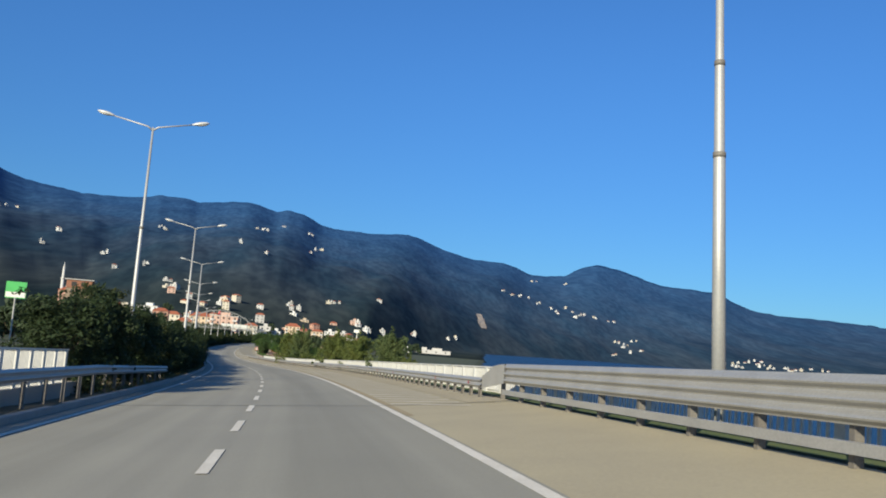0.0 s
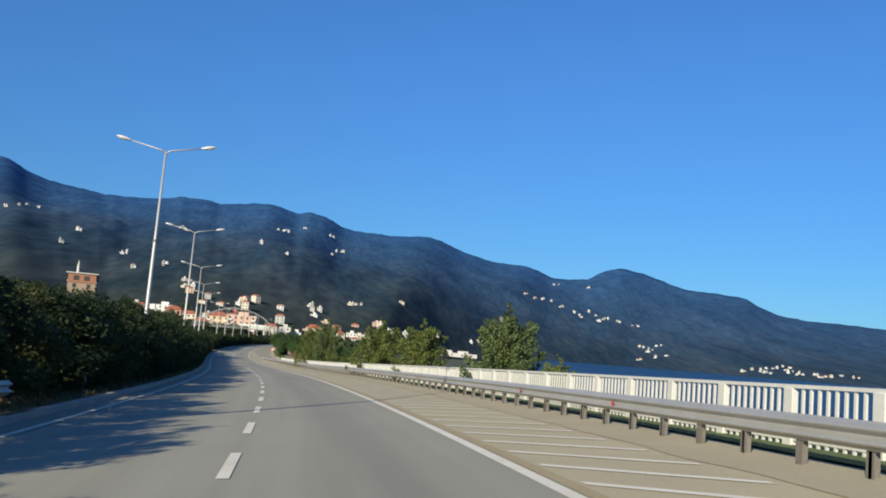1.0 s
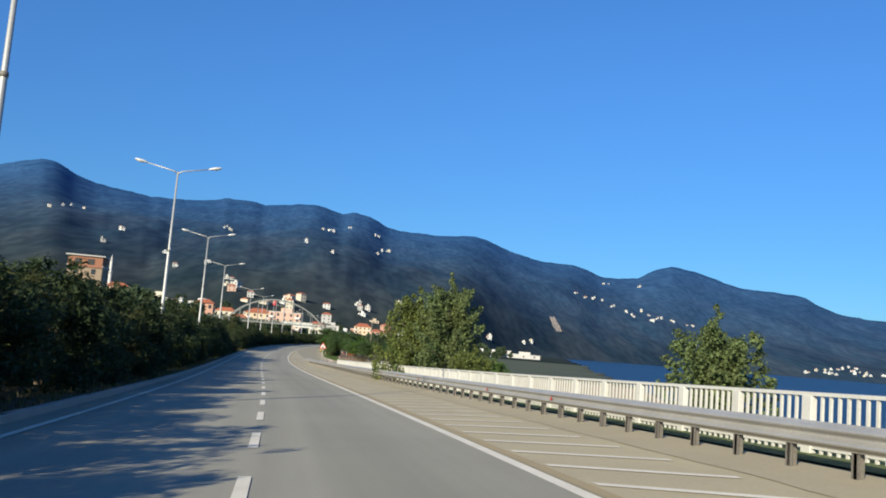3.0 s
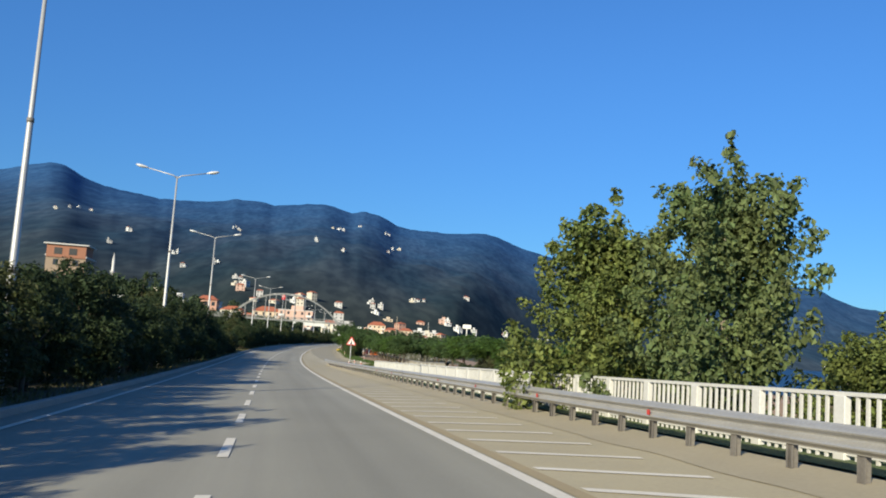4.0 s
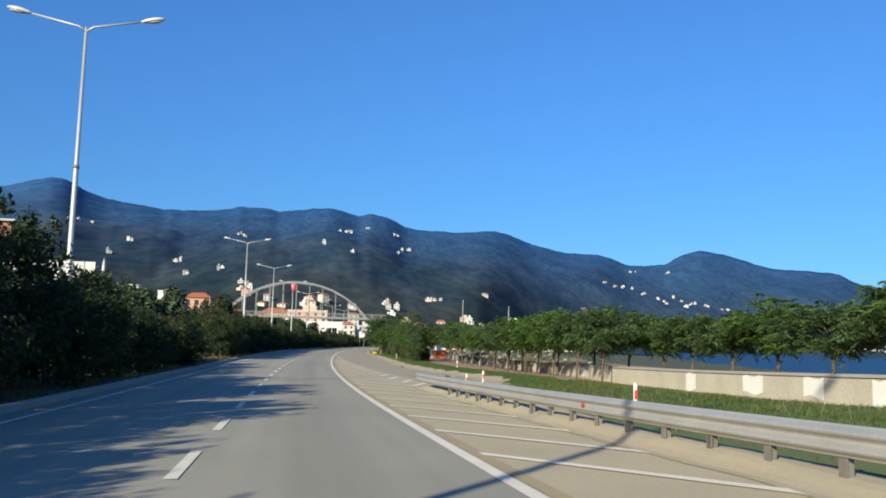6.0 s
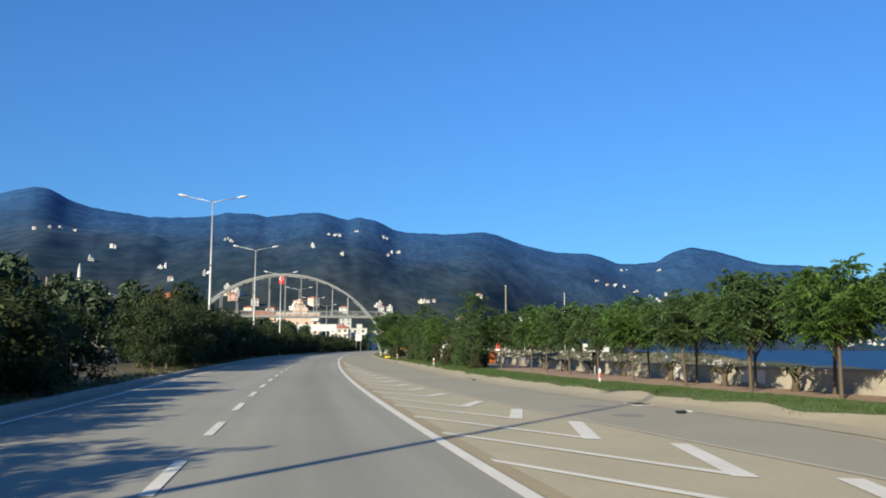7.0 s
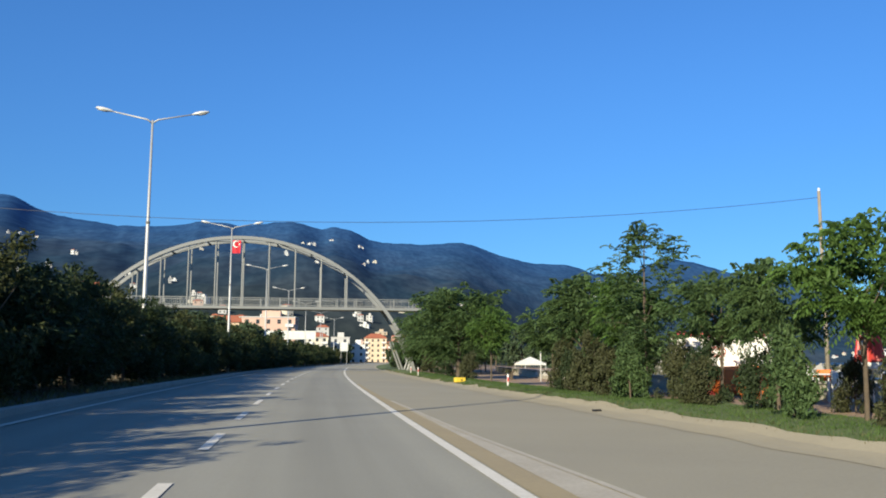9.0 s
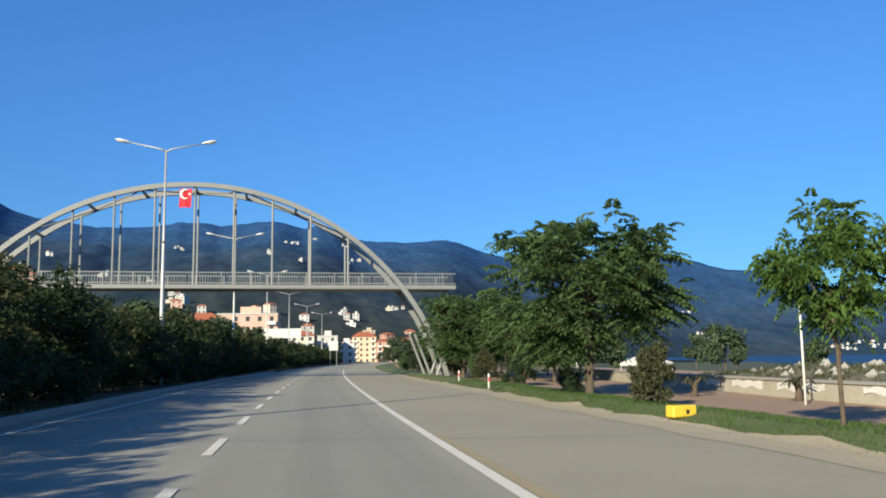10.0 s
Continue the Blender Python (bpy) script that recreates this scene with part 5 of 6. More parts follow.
wallt = thing("sea_wall", Matrix(), "low weathered concrete wall along the shore", "wall")
part("wall_body", sweep(bmesh.new(), 190, 372, lambda q: [(wall_d(q), -0.4), (wall_d(q), wall_top(q) - 0.08), (wall_d(q) + 0.3, wall_top(q) - 0.08), (wall_d(q) + 0.3, -0.4)], 3.0), M_WALL, wallt)
part("coping", sweep(bmesh.new(), 190, 372, lambda q: [(wall_d(q) - 0.05, wall_top(q) - 0.08), (wall_d(q) - 0.05, wall_top(q)), (wall_d(q) + 0.35, wall_top(q)), (wall_d(q) + 0.35, wall_top(q) - 0.08)], 3.0), M_CONCRETE, wallt)
for s, w in ((196.0, 0.8), (199.5, 1.6), (203.2, 1.0), (206.5, 1.3), (211.5, 0.9), (226, 1.0), (239.6, 1.9), (246.2, 0.7), (252.5, 0.9), (322.5, 2.4), (327.0, 3.1), (331.2, 2.6), (335.0, 1.4)):
    lo = 0.22 + 0.12 * rng.random()
    part("white_patch", sweep(bmesh.new(), s, s + w, lambda q: [(wall_d(q) - 0.012, lo + 0.05 * math.sin(q * 5)), (wall_d(q) - 0.012, wall_top(q) - 0.13 + 0.04 * math.sin(q * 7)), (wall_d(q) - 0.004, wall_top(q) - 0.13 + 0.04 * math.sin(q * 7)), (wall_d(q) - 0.004, lo + 0.05 * math.sin(q * 5))], 0.25), M_WHITE, wallt, "patch of flaking whitewash")


# rubble and scrub of the shore behind the wall
def shore_bank(s, d):
    e = (d - wall_d(s)) / 13.0
    swell = lerp((0, 0.12, 0.45, 0.8, 1.0), (0.0, 0.25, 1.0, 0.8, 0.0), e) * lerp((250, 264, 330, 350), (0.0, 1.0, 1.0, 0.3), s)
    return 0.12 + swell * (0.95 + 0.35 * noise.noise(Vector((s * 0.16, d * 0.25, 1.0))) + 0.18 * noise.noise(Vector((s * 0.9, d * 0.9, 7.0))))


strip("shore_bank", M_SCRUB, 250, 350, lambda s: wall_d(s) + 0.4, lambda s: wall_d(s) + 13.4, shore_bank, 0.7, 18, label="rough shore of rubble and dry scrub behind the wall", category="shore")
tufts("scrub", 254, 348, lambda s: wall_d(s) + 1.5, lambda s: wall_d(s) + 12.0, 7000, 0.20, L_BROWN, shore_bank, "dry scrub on the shore behind the wall")
v, f = [], []
for i in range(420):
    s = 256 + 88 * rng.random()
    d = wall_d(s) + 2.0 + 8.0 * rng.random()
    p, r_ = at(s, d, shore_bank(s, d)), 0.09 + 0.22 * rng.random() ** 2
    b_ = len(v)
    v += [p + Vector((x * r_ * (0.6 + 0.6 * rng.random()), y * r_ * (0.6 + 0.6 * rng.random()), (z + 0.15) * r_ * (0.5 + 0.5 * rng.random()))) for x, y, z in ((1, 0, 0), (0, 1, 0), (-1, 0, 0), (0, -1, 0), (0.2, 0.1, 1), (0, 0, -1))]
    f += [(b_ + a, b_ + (a + 1) % 4, b_ + 4) for a in range(4)] + [(b_ + (a + 1) % 4, b_ + a, b_ + 5) for a in range(4)]
tagged(raw("rubble", v, f, M_CONCRETE), "broken pale stones strewn along the shore", "rubble", kind="stuff")


def palm(seed):
    r_ = np.random.default_rng(seed)
    t = thing("dwarf_palm", Matrix(), "stubby forked palm with drooping brownish fronds before the wall", "palm", "dwarf palms")
    bm = bmesh.new()
    tube(bm, [(0, 0, -0.1), (0.02, 0, 0.22), (0, 0, 0.42)], [0.15, 0.10, 0.11], 8)
    heads = [(-0.27, 0.03, 0.62), (0.24, -0.04, 0.66)]
    for x, y, z in heads:
        tube(bm, [(0, 0, 0.36), (x * 0.6, y, 0.52), (x, y, z)], [0.085, 0.07, 0.08], 7)
    part("trunk", bm, M_BARK, t, smooth=True)
    v, f = [], []
    for hx, hy, hz in heads:
        for i in range(13):
            a = i * 2.4 + r_.random() * 0.5
            ln = 0.32 + 0.22 * r_.random()
            rise = 0.05 + 0.22 * r_.random()
            for j in range(4):
                b_ = len(v)
                for u, w in ((j / 4, 1), (j / 4, -1), ((j + 1) / 4, -1), ((j + 1) / 4, 1)):
                    q = Vector((hx + math.cos(a) * ln * u, hy + math.sin(a) * ln * u, hz + rise * u - 0.30 * u * u))
                    v.append(q + Vector((-math.sin(a), math.cos(a), 0)) * w * 0.05 * (1 - 0.6 * u))
                f.append((b_, b_ + 1, b_ + 2, b_ + 3))
    ob = raw("fronds", v, f, L_BROWN)
    ob.parent = t
    return t


pm = palm(5)
for i, s in enumerate((231.5, 236.5, 241.0, 245.6, 251.0, 256.0, 260.8, 265.5, 327.2, 331.0)):
    d = wall_d(s) - (2.6 if s > 330 else 0.75)
    m = stand(s, d, right_fall(s, d), (0, 25, -20, 40, 10)[i % 5])
    if i == 0:
        pm.matrix_world = m
    else:
        copy_thing(pm, m)


def cart_wheel():
    t = thing("cart_wheel", Matrix(), "old dark cart wheel leaning on the shore wall", "wheel", "cart wheels")
    bm = bmesh.new()
    tube(bm, [(0.33 * math.cos(a), 0, 0.36 + 0.33 * math.sin(a)) for a in (2 * math.pi * i / 20 for i in range(21))], 0.035, 6, cap=False)
    part("rim", bm, M_POST, t, smooth=True)
    for i in range(4):
        a = math.pi * i / 4
        part("spoke", tube(bmesh.new(), [(-0.33 * math.cos(a), 0, 0.36 - 0.33 * math.sin(a)), (0.33 * math.cos(a), 0, 0.36 + 0.33 * math.sin(a))], 0.022, 6), M_POST, t)
    part("hub", tube(bmesh.new(), [(0, -0.06, 0.36), (0, 0.06, 0.36)], 0.07, 8), M_POST, t)
    return t


cw = cart_wheel()
cw.matrix_world = stand(268.0, wall_d(268.0) - 0.25, 0.2, 85)
copy_thing(cw, stand(269.0, wall_d(269.0) - 0.25, 0.2, 85)), copy_thing(cw, stand(263.6, wall_d(263.6) - 0.25, 0.2, 85))
binn = thing("litter_bin", stand(255.3, wall_d(255.3) - 0.7, 0.15), "dark litter bin on a post by the wall", "litter bin")
part("bin_body", tube(bmesh.new(), [(0, 0, 0.55), (0, 0, 1.15)], [0.17, 0.21], 12), M_BLACK, binn, smooth=True)
part("post", tube(bmesh.new(), [(0, 0.2, -0.1), (0, 0.2, 1.1)], 0.03, 8), M_POLE, binn)


def parasol(m, red=True):
    t = thing("parasol", m, "closed red and white cafe parasol on a white pole", "parasol", "cafe parasols")
    part("pole", tube(bmesh.new(), [(0, 0, 0), (0, 0, 2.35)], 0.022, 8), M_WHITE, t)
    bm = bmesh.new()
    n = 16
    prev = None
    for z, r_ in ((0.95, 0.33), (1.3, 0.27), (1.8, 0.19), (2.25, 0.05)):
        ring = [bm.verts.new((math.cos(2 * math.pi * i / n) * r_ * (1.0 if i % 2 else 0.72), math.sin(2 * math.pi * i / n) * r_ * (1.0 if i % 2 else 0.72), z)) for i in range(n)]
        if prev:
            for i in range(n):
                bm.faces.new((prev[i], prev[(i + 1) % n], ring[(i + 1) % n], ring[i]))
        prev = ring
    part("canopy", bm, M_RED, t, "red folded canopy")
    bm = bmesh.new()
    tube(bm, [(0, 0, 0.93), (0, 0, 1.08)], [0.335, 0.31], 16, cap=False)
    part("white_band", bm, M_WHITE, t, "white printed band")
    for j in range(3):
        part("white_mark", boxm(-0.12 + 0.05 * j, 0.04 + 0.05 * j, -0.27 + 0.02 * j, -0.25 + 0.02 * j, 1.25 + 0.22 * j, 1.36 + 0.22 * j), M_WHITE, t, "white printed shape")
    part("foot", tube(bmesh.new(), [(0, 0, 0), (0, 0, 0.09)], [0.25, 0.22], 12), M_CONCRETE, t)
    return t


for s, d in ((286.5, 13.0), (286.2, 14.2), (291.6, 13.4), (299.5, 18.5)):
    parasol(stand(s, d, 0.25, 33 * s))


def cafe_table(m, mt):
    t = thing("cafe_table", m, "plastic cafe table on the park soil", "table", "cafe tables")
    part("tabletop", boxm(-0.45, 0.45, -0.45, 0.45, 0.70, 0.74, bevel=0.02), mt, t)
    for x in (-0.36, 0.36):
        for y in (-0.36, 0.36):
            part("leg", tube(bmesh.new(), [(x, y, 0), (x, y, 0.70)], 0.025, 6), M_WHITE, t)
    return t


def cafe_chair(m, mt):
    t = thing("cafe_chair", m, "plastic cafe chair beside the tables", "chair", "cafe chairs")
    part("seat", boxm(-0.22, 0.22, -0.22, 0.22, 0.42, 0.46, bevel=0.015), mt, t)
    part("backrest", boxm(-0.22, 0.22, 0.19, 0.23, 0.46, 0.86, bevel=0.015), mt, t)
    for x in (-0.19, 0.19):
        for y in (-0.19, 0.19):
            part("leg", tube(bmesh.new(), [(x, y, 0), (x, y, 0.42)], 0.018, 6), mt, t)
    return t


for i, (s, d) in enumerate(((288.6, 13.7), (290.6, 15.2), (292.6, 14.2), (296, 14.6), (299, 16.8), (294, 16.4))):
    cafe_table(stand(s, d, 0.2, 20 * i), (M_WHITE, M_ORANGE)[i % 2])
    for j in range(3):
        a = i * 1.3 + j * 2.1
        cafe_chair(stand(s + 0.75 * math.sin(a), d + 0.75 * math.cos(a), 0.2, 57 * j + 20 * i), (M_WHITE, M_ORANGE, M_WHITE, M_RED)[(i + j) % 4])
for s, d in ((287.5, 15.3), (298.0, 14.2), (301.5, 15.0)):
    t = thing("orange_cover", stand(s, d, 0.2, 15), "orange tarpaulin draped over stacked furniture", "tarpaulin")
    bm = boxm(-0.9, 0.9, -0.35, 0.35, 0.0, 0.95, bevel=0.12)
    for v in bm.verts:
        v.co += Vector((noise.noise(v.co * 2.0), noise.noise(v.co * 2.0 + Vector((5, 0, 0))), 0.5 * noise.noise(v.co * 1.5))) * 0.12
    part("cover", bm, M_ORANGE, t)
kiosk = thing("cafe_kiosk", stand(302.0, 14.7, 0.1, -24), "white cafe kiosk with a red awning and counter", "kiosk")
part("wall_panel", boxm(-1.6, 1.6, 0, 2.6, 0.0, 2.12), M_WHITE, kiosk)
part("front_board", boxm(-1.7, 1.7, -0.08, -0.003, 0.82, 2.12), M_WHITE, kiosk, "white board with a red emblem")
part("roof", boxm(-1.8, 1.8, -0.25, 2.8, 2.125, 2.26), M_RED, kiosk, "red roof edge")
part("counter", boxm(-1.7, 1.7, -0.45, -0.085, 0.72, 0.80), M_CONCRETE, kiosk)
part("red_skirt", boxm(-0.9, 1.3, -0.06, -0.004, 0.05, 0.6), M_RED, kiosk)
for k_, w in ((1.0, 0.022), (0.62, 0.016)):
    bm = bmesh.new()
    tube(bm, [(-0.1 + 0.27 * k_ * math.cos(a), -0.09, 1.55 + 0.17 * k_ * math.sin(a)) for a in (2 * math.pi * i / 18 for i in range(19))], w, 6, cap=False)
    part("emblem", bm, M_RED, kiosk, "red ring emblem")
k2 = thing("cafe_stall", stand(308.0, 17.4, 0.1, -6), "white sales stall behind the trees", "stall")
part("wall_panel", boxm(-0.8, 0.8, 0, 1.2, 0.0, 1.15), M_WHITE, k2)
part("roof", boxm(-0.9, 0.9, -0.1, 1.3, 1.15, 1.21), M_WHITE, k2)
tent = thing("tent", stand(350, 18.8, 0.0, 15) @ Matrix.Scale(0.74, 4), "small white pavilion tent with a pointed roof", "tent")
bm = bmesh.new()
ap = bm.verts.new((0, 0, 2.15))
ev = [bm.verts.new(p) for p in ((-1.4, -1.4, 1.35), (1.4, -1.4, 1.35), (1.4, 1.4, 1.35), (-1.4, 1.4, 1.35))]
dn = [bm.verts.new(v.co + Vector((0, 0, -0.2))) for v in ev]
for i in range(4):
    bm.faces.new((ap, ev[i], ev[(i + 1) % 4])), bm.faces.new((ev[i], dn[i], dn[(i + 1) % 4], ev[(i + 1) % 4]))
part("roof", bm, M_WHITE, tent)
for x in (-1.35, 1.35):
    for y in (-1.35, 1.35):
        part("pole", tube(bmesh.new(), [(x, y, 0), (x, y, 1.35)], 0.025, 6), M_WHITE, tent)
for s, d, h, nm, r_, mt in ((325.0, 13.9, 3.6, "white_pole", 0.035, M_WHITE), (251, 17.0, 3.2, "white_pole", 0.045, M_WHITE), (304.3, 20.15, 8.0, "utility_pole", 0.09, M_BARK_PALE), (306, 27, 7.5, "white_pole", 0.035, M_WHITE)):
    t = thing(nm, stand(s, d, 0), {"white_pole": "slim white painted pole in the park", "utility_pole": "tall weathered wooden utility pole"}[nm], "pole")
    part("shaft", tube(bmesh.new(), [(0, 0, -0.4), (0, 0, h)], [r_, r_ * 0.7], 10), mt, t, smooth=True)
    if nm == "utility_pole":
        part("insulator", tube(bmesh.new(), [(0, 0, h), (0, 0, h + 0.12)], 0.04, 8), M_WHITE, t)
cable = thing("cable", Matrix(), "thin dark overhead cable across the road", "cable")
pa, pb = at(304.3, 20.15, 7.75), at(304.3, -27, 8.1)
part("wire", tube(bmesh.new(), [pa.lerp(pb, i / 24) - Vector((0, 0, 1.75 * 4 * (i / 24) * (1 - i / 24))) for i in range(25)], 0.009, 5), M_BLACK, cable)
cp = thing("utility_pole", stand(304.3, -27, 0), "tall weathered wooden utility pole behind the trees", "pole")
part("shaft", tube(bmesh.new(), [(0, 0, -0.4), (0, 0, 8.3)], [0.14, 0.1], 10), M_BARK_PALE, cp)
pl = thing("park_lamp", stand(361, 13.0, 0), "slim park lamp with a curved neck", "park lamp")
part("pole", tube(bmesh.new(), [(0, 0, 0), (0, 0, 4.2), (-0.1, 0, 4.5), (-0.4, 0, 4.6), (-0.6, 0, 4.45)], [0.06, 0.05, 0.045, 0.04, 0.04], 8), M_POLE, pl, smooth=True)
part("lamp_head", tube(bmesh.new(), [(-0.6, 0, 4.5), (-0.6, 0, 4.3)], [0.08, 0.2], 10), M_HEAD, pl)
pg = thing("play_tower", stand(384, 12.6, 0.1, 20), "yellow playground tower with a slide", "playground")
for x in (-0.6, 0.6):
    for y in (-0.6, 0.6):
        part("post", tube(bmesh.new(), [(x, y, 0), (x, y, 2.2)], 0.06, 8), M_YELLOW, pg)
part("platform", boxm(-0.7, 0.7, -0.7, 0.7, 1.0, 1.1), M_RED, pg)
part("roof", tube(bmesh.new(), [(0, 0, 2.15), (0, 0, 2.9)], [0.95, 0.05], 4), M_YELLOW, pg)
part("slide", boxm(-0.3, 0.3, -2.2, -0.6, 0.1, 0.5), M_YELLOW, pg)

# ---- houses ----
M_ROOF = mat("roof_tiles", (0.42, 0.13, 0.06), (0.32, 0.10, 0.05), 0.85, 0, 0.5, 6, 0.3, 8, 0.8)
M_PANE = mat("window_glass", (0.03, 0.035, 0.04), (0.05, 0.05, 0.055), 0.15, 0, 1, 5)
M_BRICK = mat("brick_infill", (0.30, 0.135, 0.08), (0.24, 0.11, 0.07), 0.9, 0, 0.8, 10, 0.3, 20, 0.8)
WALLS = [mat("house_" + n_, a_, tuple(c_ * 0.86 for c_ in a_), 0.85, 0, 0.15, 2.0, 0.1, 8, 0.7) for n_, a_ in (("white", (0.62, 0.62, 0.60)), ("cream", (0.56, 0.51, 0.41)), ("pink", (0.56, 0.37, 0.29)), ("sand", (0.60, 0.47, 0.33)), ("grey", (0.48, 0.47, 0.45)), ("rose", (0.52, 0.30, 0.22)), ("tan", (0.28, 0.21, 0.15)))]
PANES = {}


def house(m, w, dp, storeys, wall, roof="hip", name="house", cols=0, label="", balconies=False):
    h = storeys * 2.9
    t = thing(name, m, label, "house", "houses of the town and hills")
    bm = boxm(-w / 2, w / 2, 0, dp, -4.0, h)
    part("wall", bm, wall, t)
    if roof == "flat":
        part("roof", boxm(-w / 2 - 0.2, w / 2 + 0.2, -0.2, dp + 0.2, h, h + 0.35), WALLS[4], t)
        part("stair_head", boxm(-w * 0.15, w * 0.2, dp * 0.3, dp * 0.7, h + 0.35, h + 2.4), wall, t)
    else:
        bm = bmesh.new()
        e = 0.5
        a = [bm.verts.new(p) for p in ((-w / 2 - e, -e, h), (w / 2 + e, -e, h), (w / 2 + e, dp + e, h), (-w / 2 - e, dp + e, h))]
        k_ = w * 0.22
        r1, r2 = bm.verts.new((-k_, dp / 2, h + min(w, dp) * 0.22)), bm.verts.new((k_, dp / 2, h + min(w, dp) * 0.22))
        for f_ in ((a[0], a[1], r2, r1), (a[1], a[2], r2), (a[2], a[3], r1, r2), (a[3], a[0], r1), (a[3], a[2], a[1], a[0])):
            bm.faces.new(f_)
        part("roof", bm, M_ROOF, t, "red tiled roof")
    cols = cols or max(2, int(w / 3.0))
    if "w" not in PANES:
        me_ob = part("window", boxm(-0.55, 0.55, -0.06, 0.1, 0, 1.35), M_PANE, t)
        PANES["w"] = me_ob.data
        me_ob.matrix_basis = pose(0, 0, -3)
    for st in range(storeys):
        for c_ in range(cols):
            ob = new("window", PANES["w"])
            ob.parent = t
            ob.matrix_basis = pose(-w / 2 + w * (c_ + 0.5) / cols, 0, st * 2.9 + 0.95)
        if balconies and st:
            for c_ in (0, cols - 1):
                x = -w / 2 + w * (c_ + 0.5) / cols
                part("balcony", boxm(x - 1.3, x + 1.3, -1.1, -0.02, st * 2.9 - 0.1, st * 2.9 + 0.9), WALLS[0], t)
    for c_ in range(max(1, int(dp / 4))):
        for st in range(storeys):
            ob = new("window", PANES["w"])
            ob.parent = t
            ob.matrix_basis = pose(w / 2, dp * (c_ + 0.5) / max(1, int(dp / 4)), st * 2.9 + 0.95, 0, 0, 90)
    return t


def bearing(az, r):
    return CX + r * math.sin(math.radians(-az)), CY + r * math.cos(math.radians(az))


# near houses on the left
bh = house(stand(327, -55.0, 2.5, 6), 8.6, 11, 5, WALLS[6], "flat", label="unfinished house with brick infill walls", cols=2)
part("brick_storey", boxm(-4.25, 4.25, -0.25, 8, 14.3, 17.2), M_BRICK, bh, "bare red brick top storey")
part("slab", boxm(-4.9, 4.9, -0.8, 8.5, 17.2, 17.5), WALLS[4], bh)
for x in (-2.6, 0.6):
    part("opening", boxm(x, x + 1.7, -0.32, -0.2, 15.0, 16.5), M_BLACK, bh)
house(stand(408, -55, 1.2, 5), 8, 10, 4, WALLS[1], "flat", label="beige block of flats with a ragged roofline", cols=3, balconies=True)
house(stand(410, -48, 0.0, 5), 6, 10, 4, WALLS[0], "flat", label="pale block of flats with a ragged roofline", cols=2)
house(stand(420, -40.8, 4.0, 5), 7, 8, 3, WALLS[5], "hip", label="small house with an orange tiled roof", cols=3)
# town blocks beyond the footbridge
for x, y, z, w, dp, st, wi, rf, lb in ((-24, 560, -2, 17, 12, 4, 2, "flat", "long pink block of flats above the footbridge"), (-39, 575, -3, 14, 12, 4, 3, "hip", "beige block of flats with a red roof"), (-46, 545, -4, 9, 9, 3, 5, "hip", "rose house with a tiled roof"),
                                      (-8, 640, -6, 9, 11, 4, 1, "hip", "cream block of flats with a red roof"), (2, 655, -6, 8, 11, 4, 4, "flat", "grey block of flats with balconies"), (10, 668, -6, 7, 9, 3, 0, "flat", "white block of flats"), (26, 780, -6, 13, 14, 5, 3, "hip", "tall pink block of flats with balconies"), (36, 772, -6, 8, 12, 4, 5, "hip", "rose house with a tiled roof"),
                                      (47, 760, -6, 9, 10, 4, 3, "hip", "sand coloured house with a tiled roof"), (60, 800, -5, 9, 10, 4, 0, "flat", "white house with a flat roof"), (-60, 600, 0, 12, 10, 3, 1, "hip", "cream house with a tiled roof"), (-80, 640, 2, 14, 12, 4, 0, "flat", "white block of flats on the slope"), (-100, 660, 4, 12, 10, 3, 2, "hip", "pink house with a tiled roof"), (70, 840, -3, 10, 10, 3, 1, "flat", "cream house with a flat roof")):
    house(pose(x, y, z, 0, 0, -6 + 12 * ((x * 7) % 10) / 10), w, dp, st, WALLS[wi], rf, label=lb, balconies=st > 3)
rng2 = np.random.default_rng(77)
for i in range(34):
    az, r = -8 + 17 * rng2.random(), 620 + 270 * rng2.random()
    x, y = bearing(az, r)
    house(pose(x, y, land_height(az, r) - 0.5, 0, 0, az + rng2.normal() * 25), 5 + 4 * rng2.random(), 6 + 3 * rng2.random(), int(1 + 2.2 * rng2.random()), WALLS[int(rng2.choice((0, 0, 1, 1, 2, 3, 4, 5)))], str(rng2.choice(("hip", "flat", "hip"))), label="plastered house among the trees of the town")


def hill_range(az, el):
    for r in np.arange(500, 3990, 12.0):
        if math.degrees(math.atan2(land_height(az, r) + 3.2, r)) >= el:
            return float(r)
    return 3900.0


HILL_AZ = (7.33, 7.0, 13.69, 18.08, 16.72, 15.9, 1.86, 0.54, 0.2, -0.94, -2.82, -2.6, -3.16, -2.9, -3.5, 0.1, 8.19, 10.32, -16.24, -16.89, -17.43, -18.03, -18.85, -20.24, -18.3, -20.6, -21.13, -21.4, -21.88, -22.67, -23.52, -8.49, -5.26, -4.78, 3.12, 6.61, -2.2, -2.77, 11.0, 14.8)
HILL_EL = (6.57, 6.5, 5.78, 6.64, 6.83, 6.7, 6.15, 7.03, 7.0, 7.32, 6.92, 6.95, 5.93, 5.8, 5.95, 5.68, 4.24, 3.79, 4.18, 3.9, 3.84, 3.78, 3.44, 4.8, 4.88, 3.26, 3.02, 2.67, 2.86, 2.7, 2.54, 3.04, 2.74, 2.65, 2.04, 3.34, 2.25, 1.98, 4.6, 4.9)
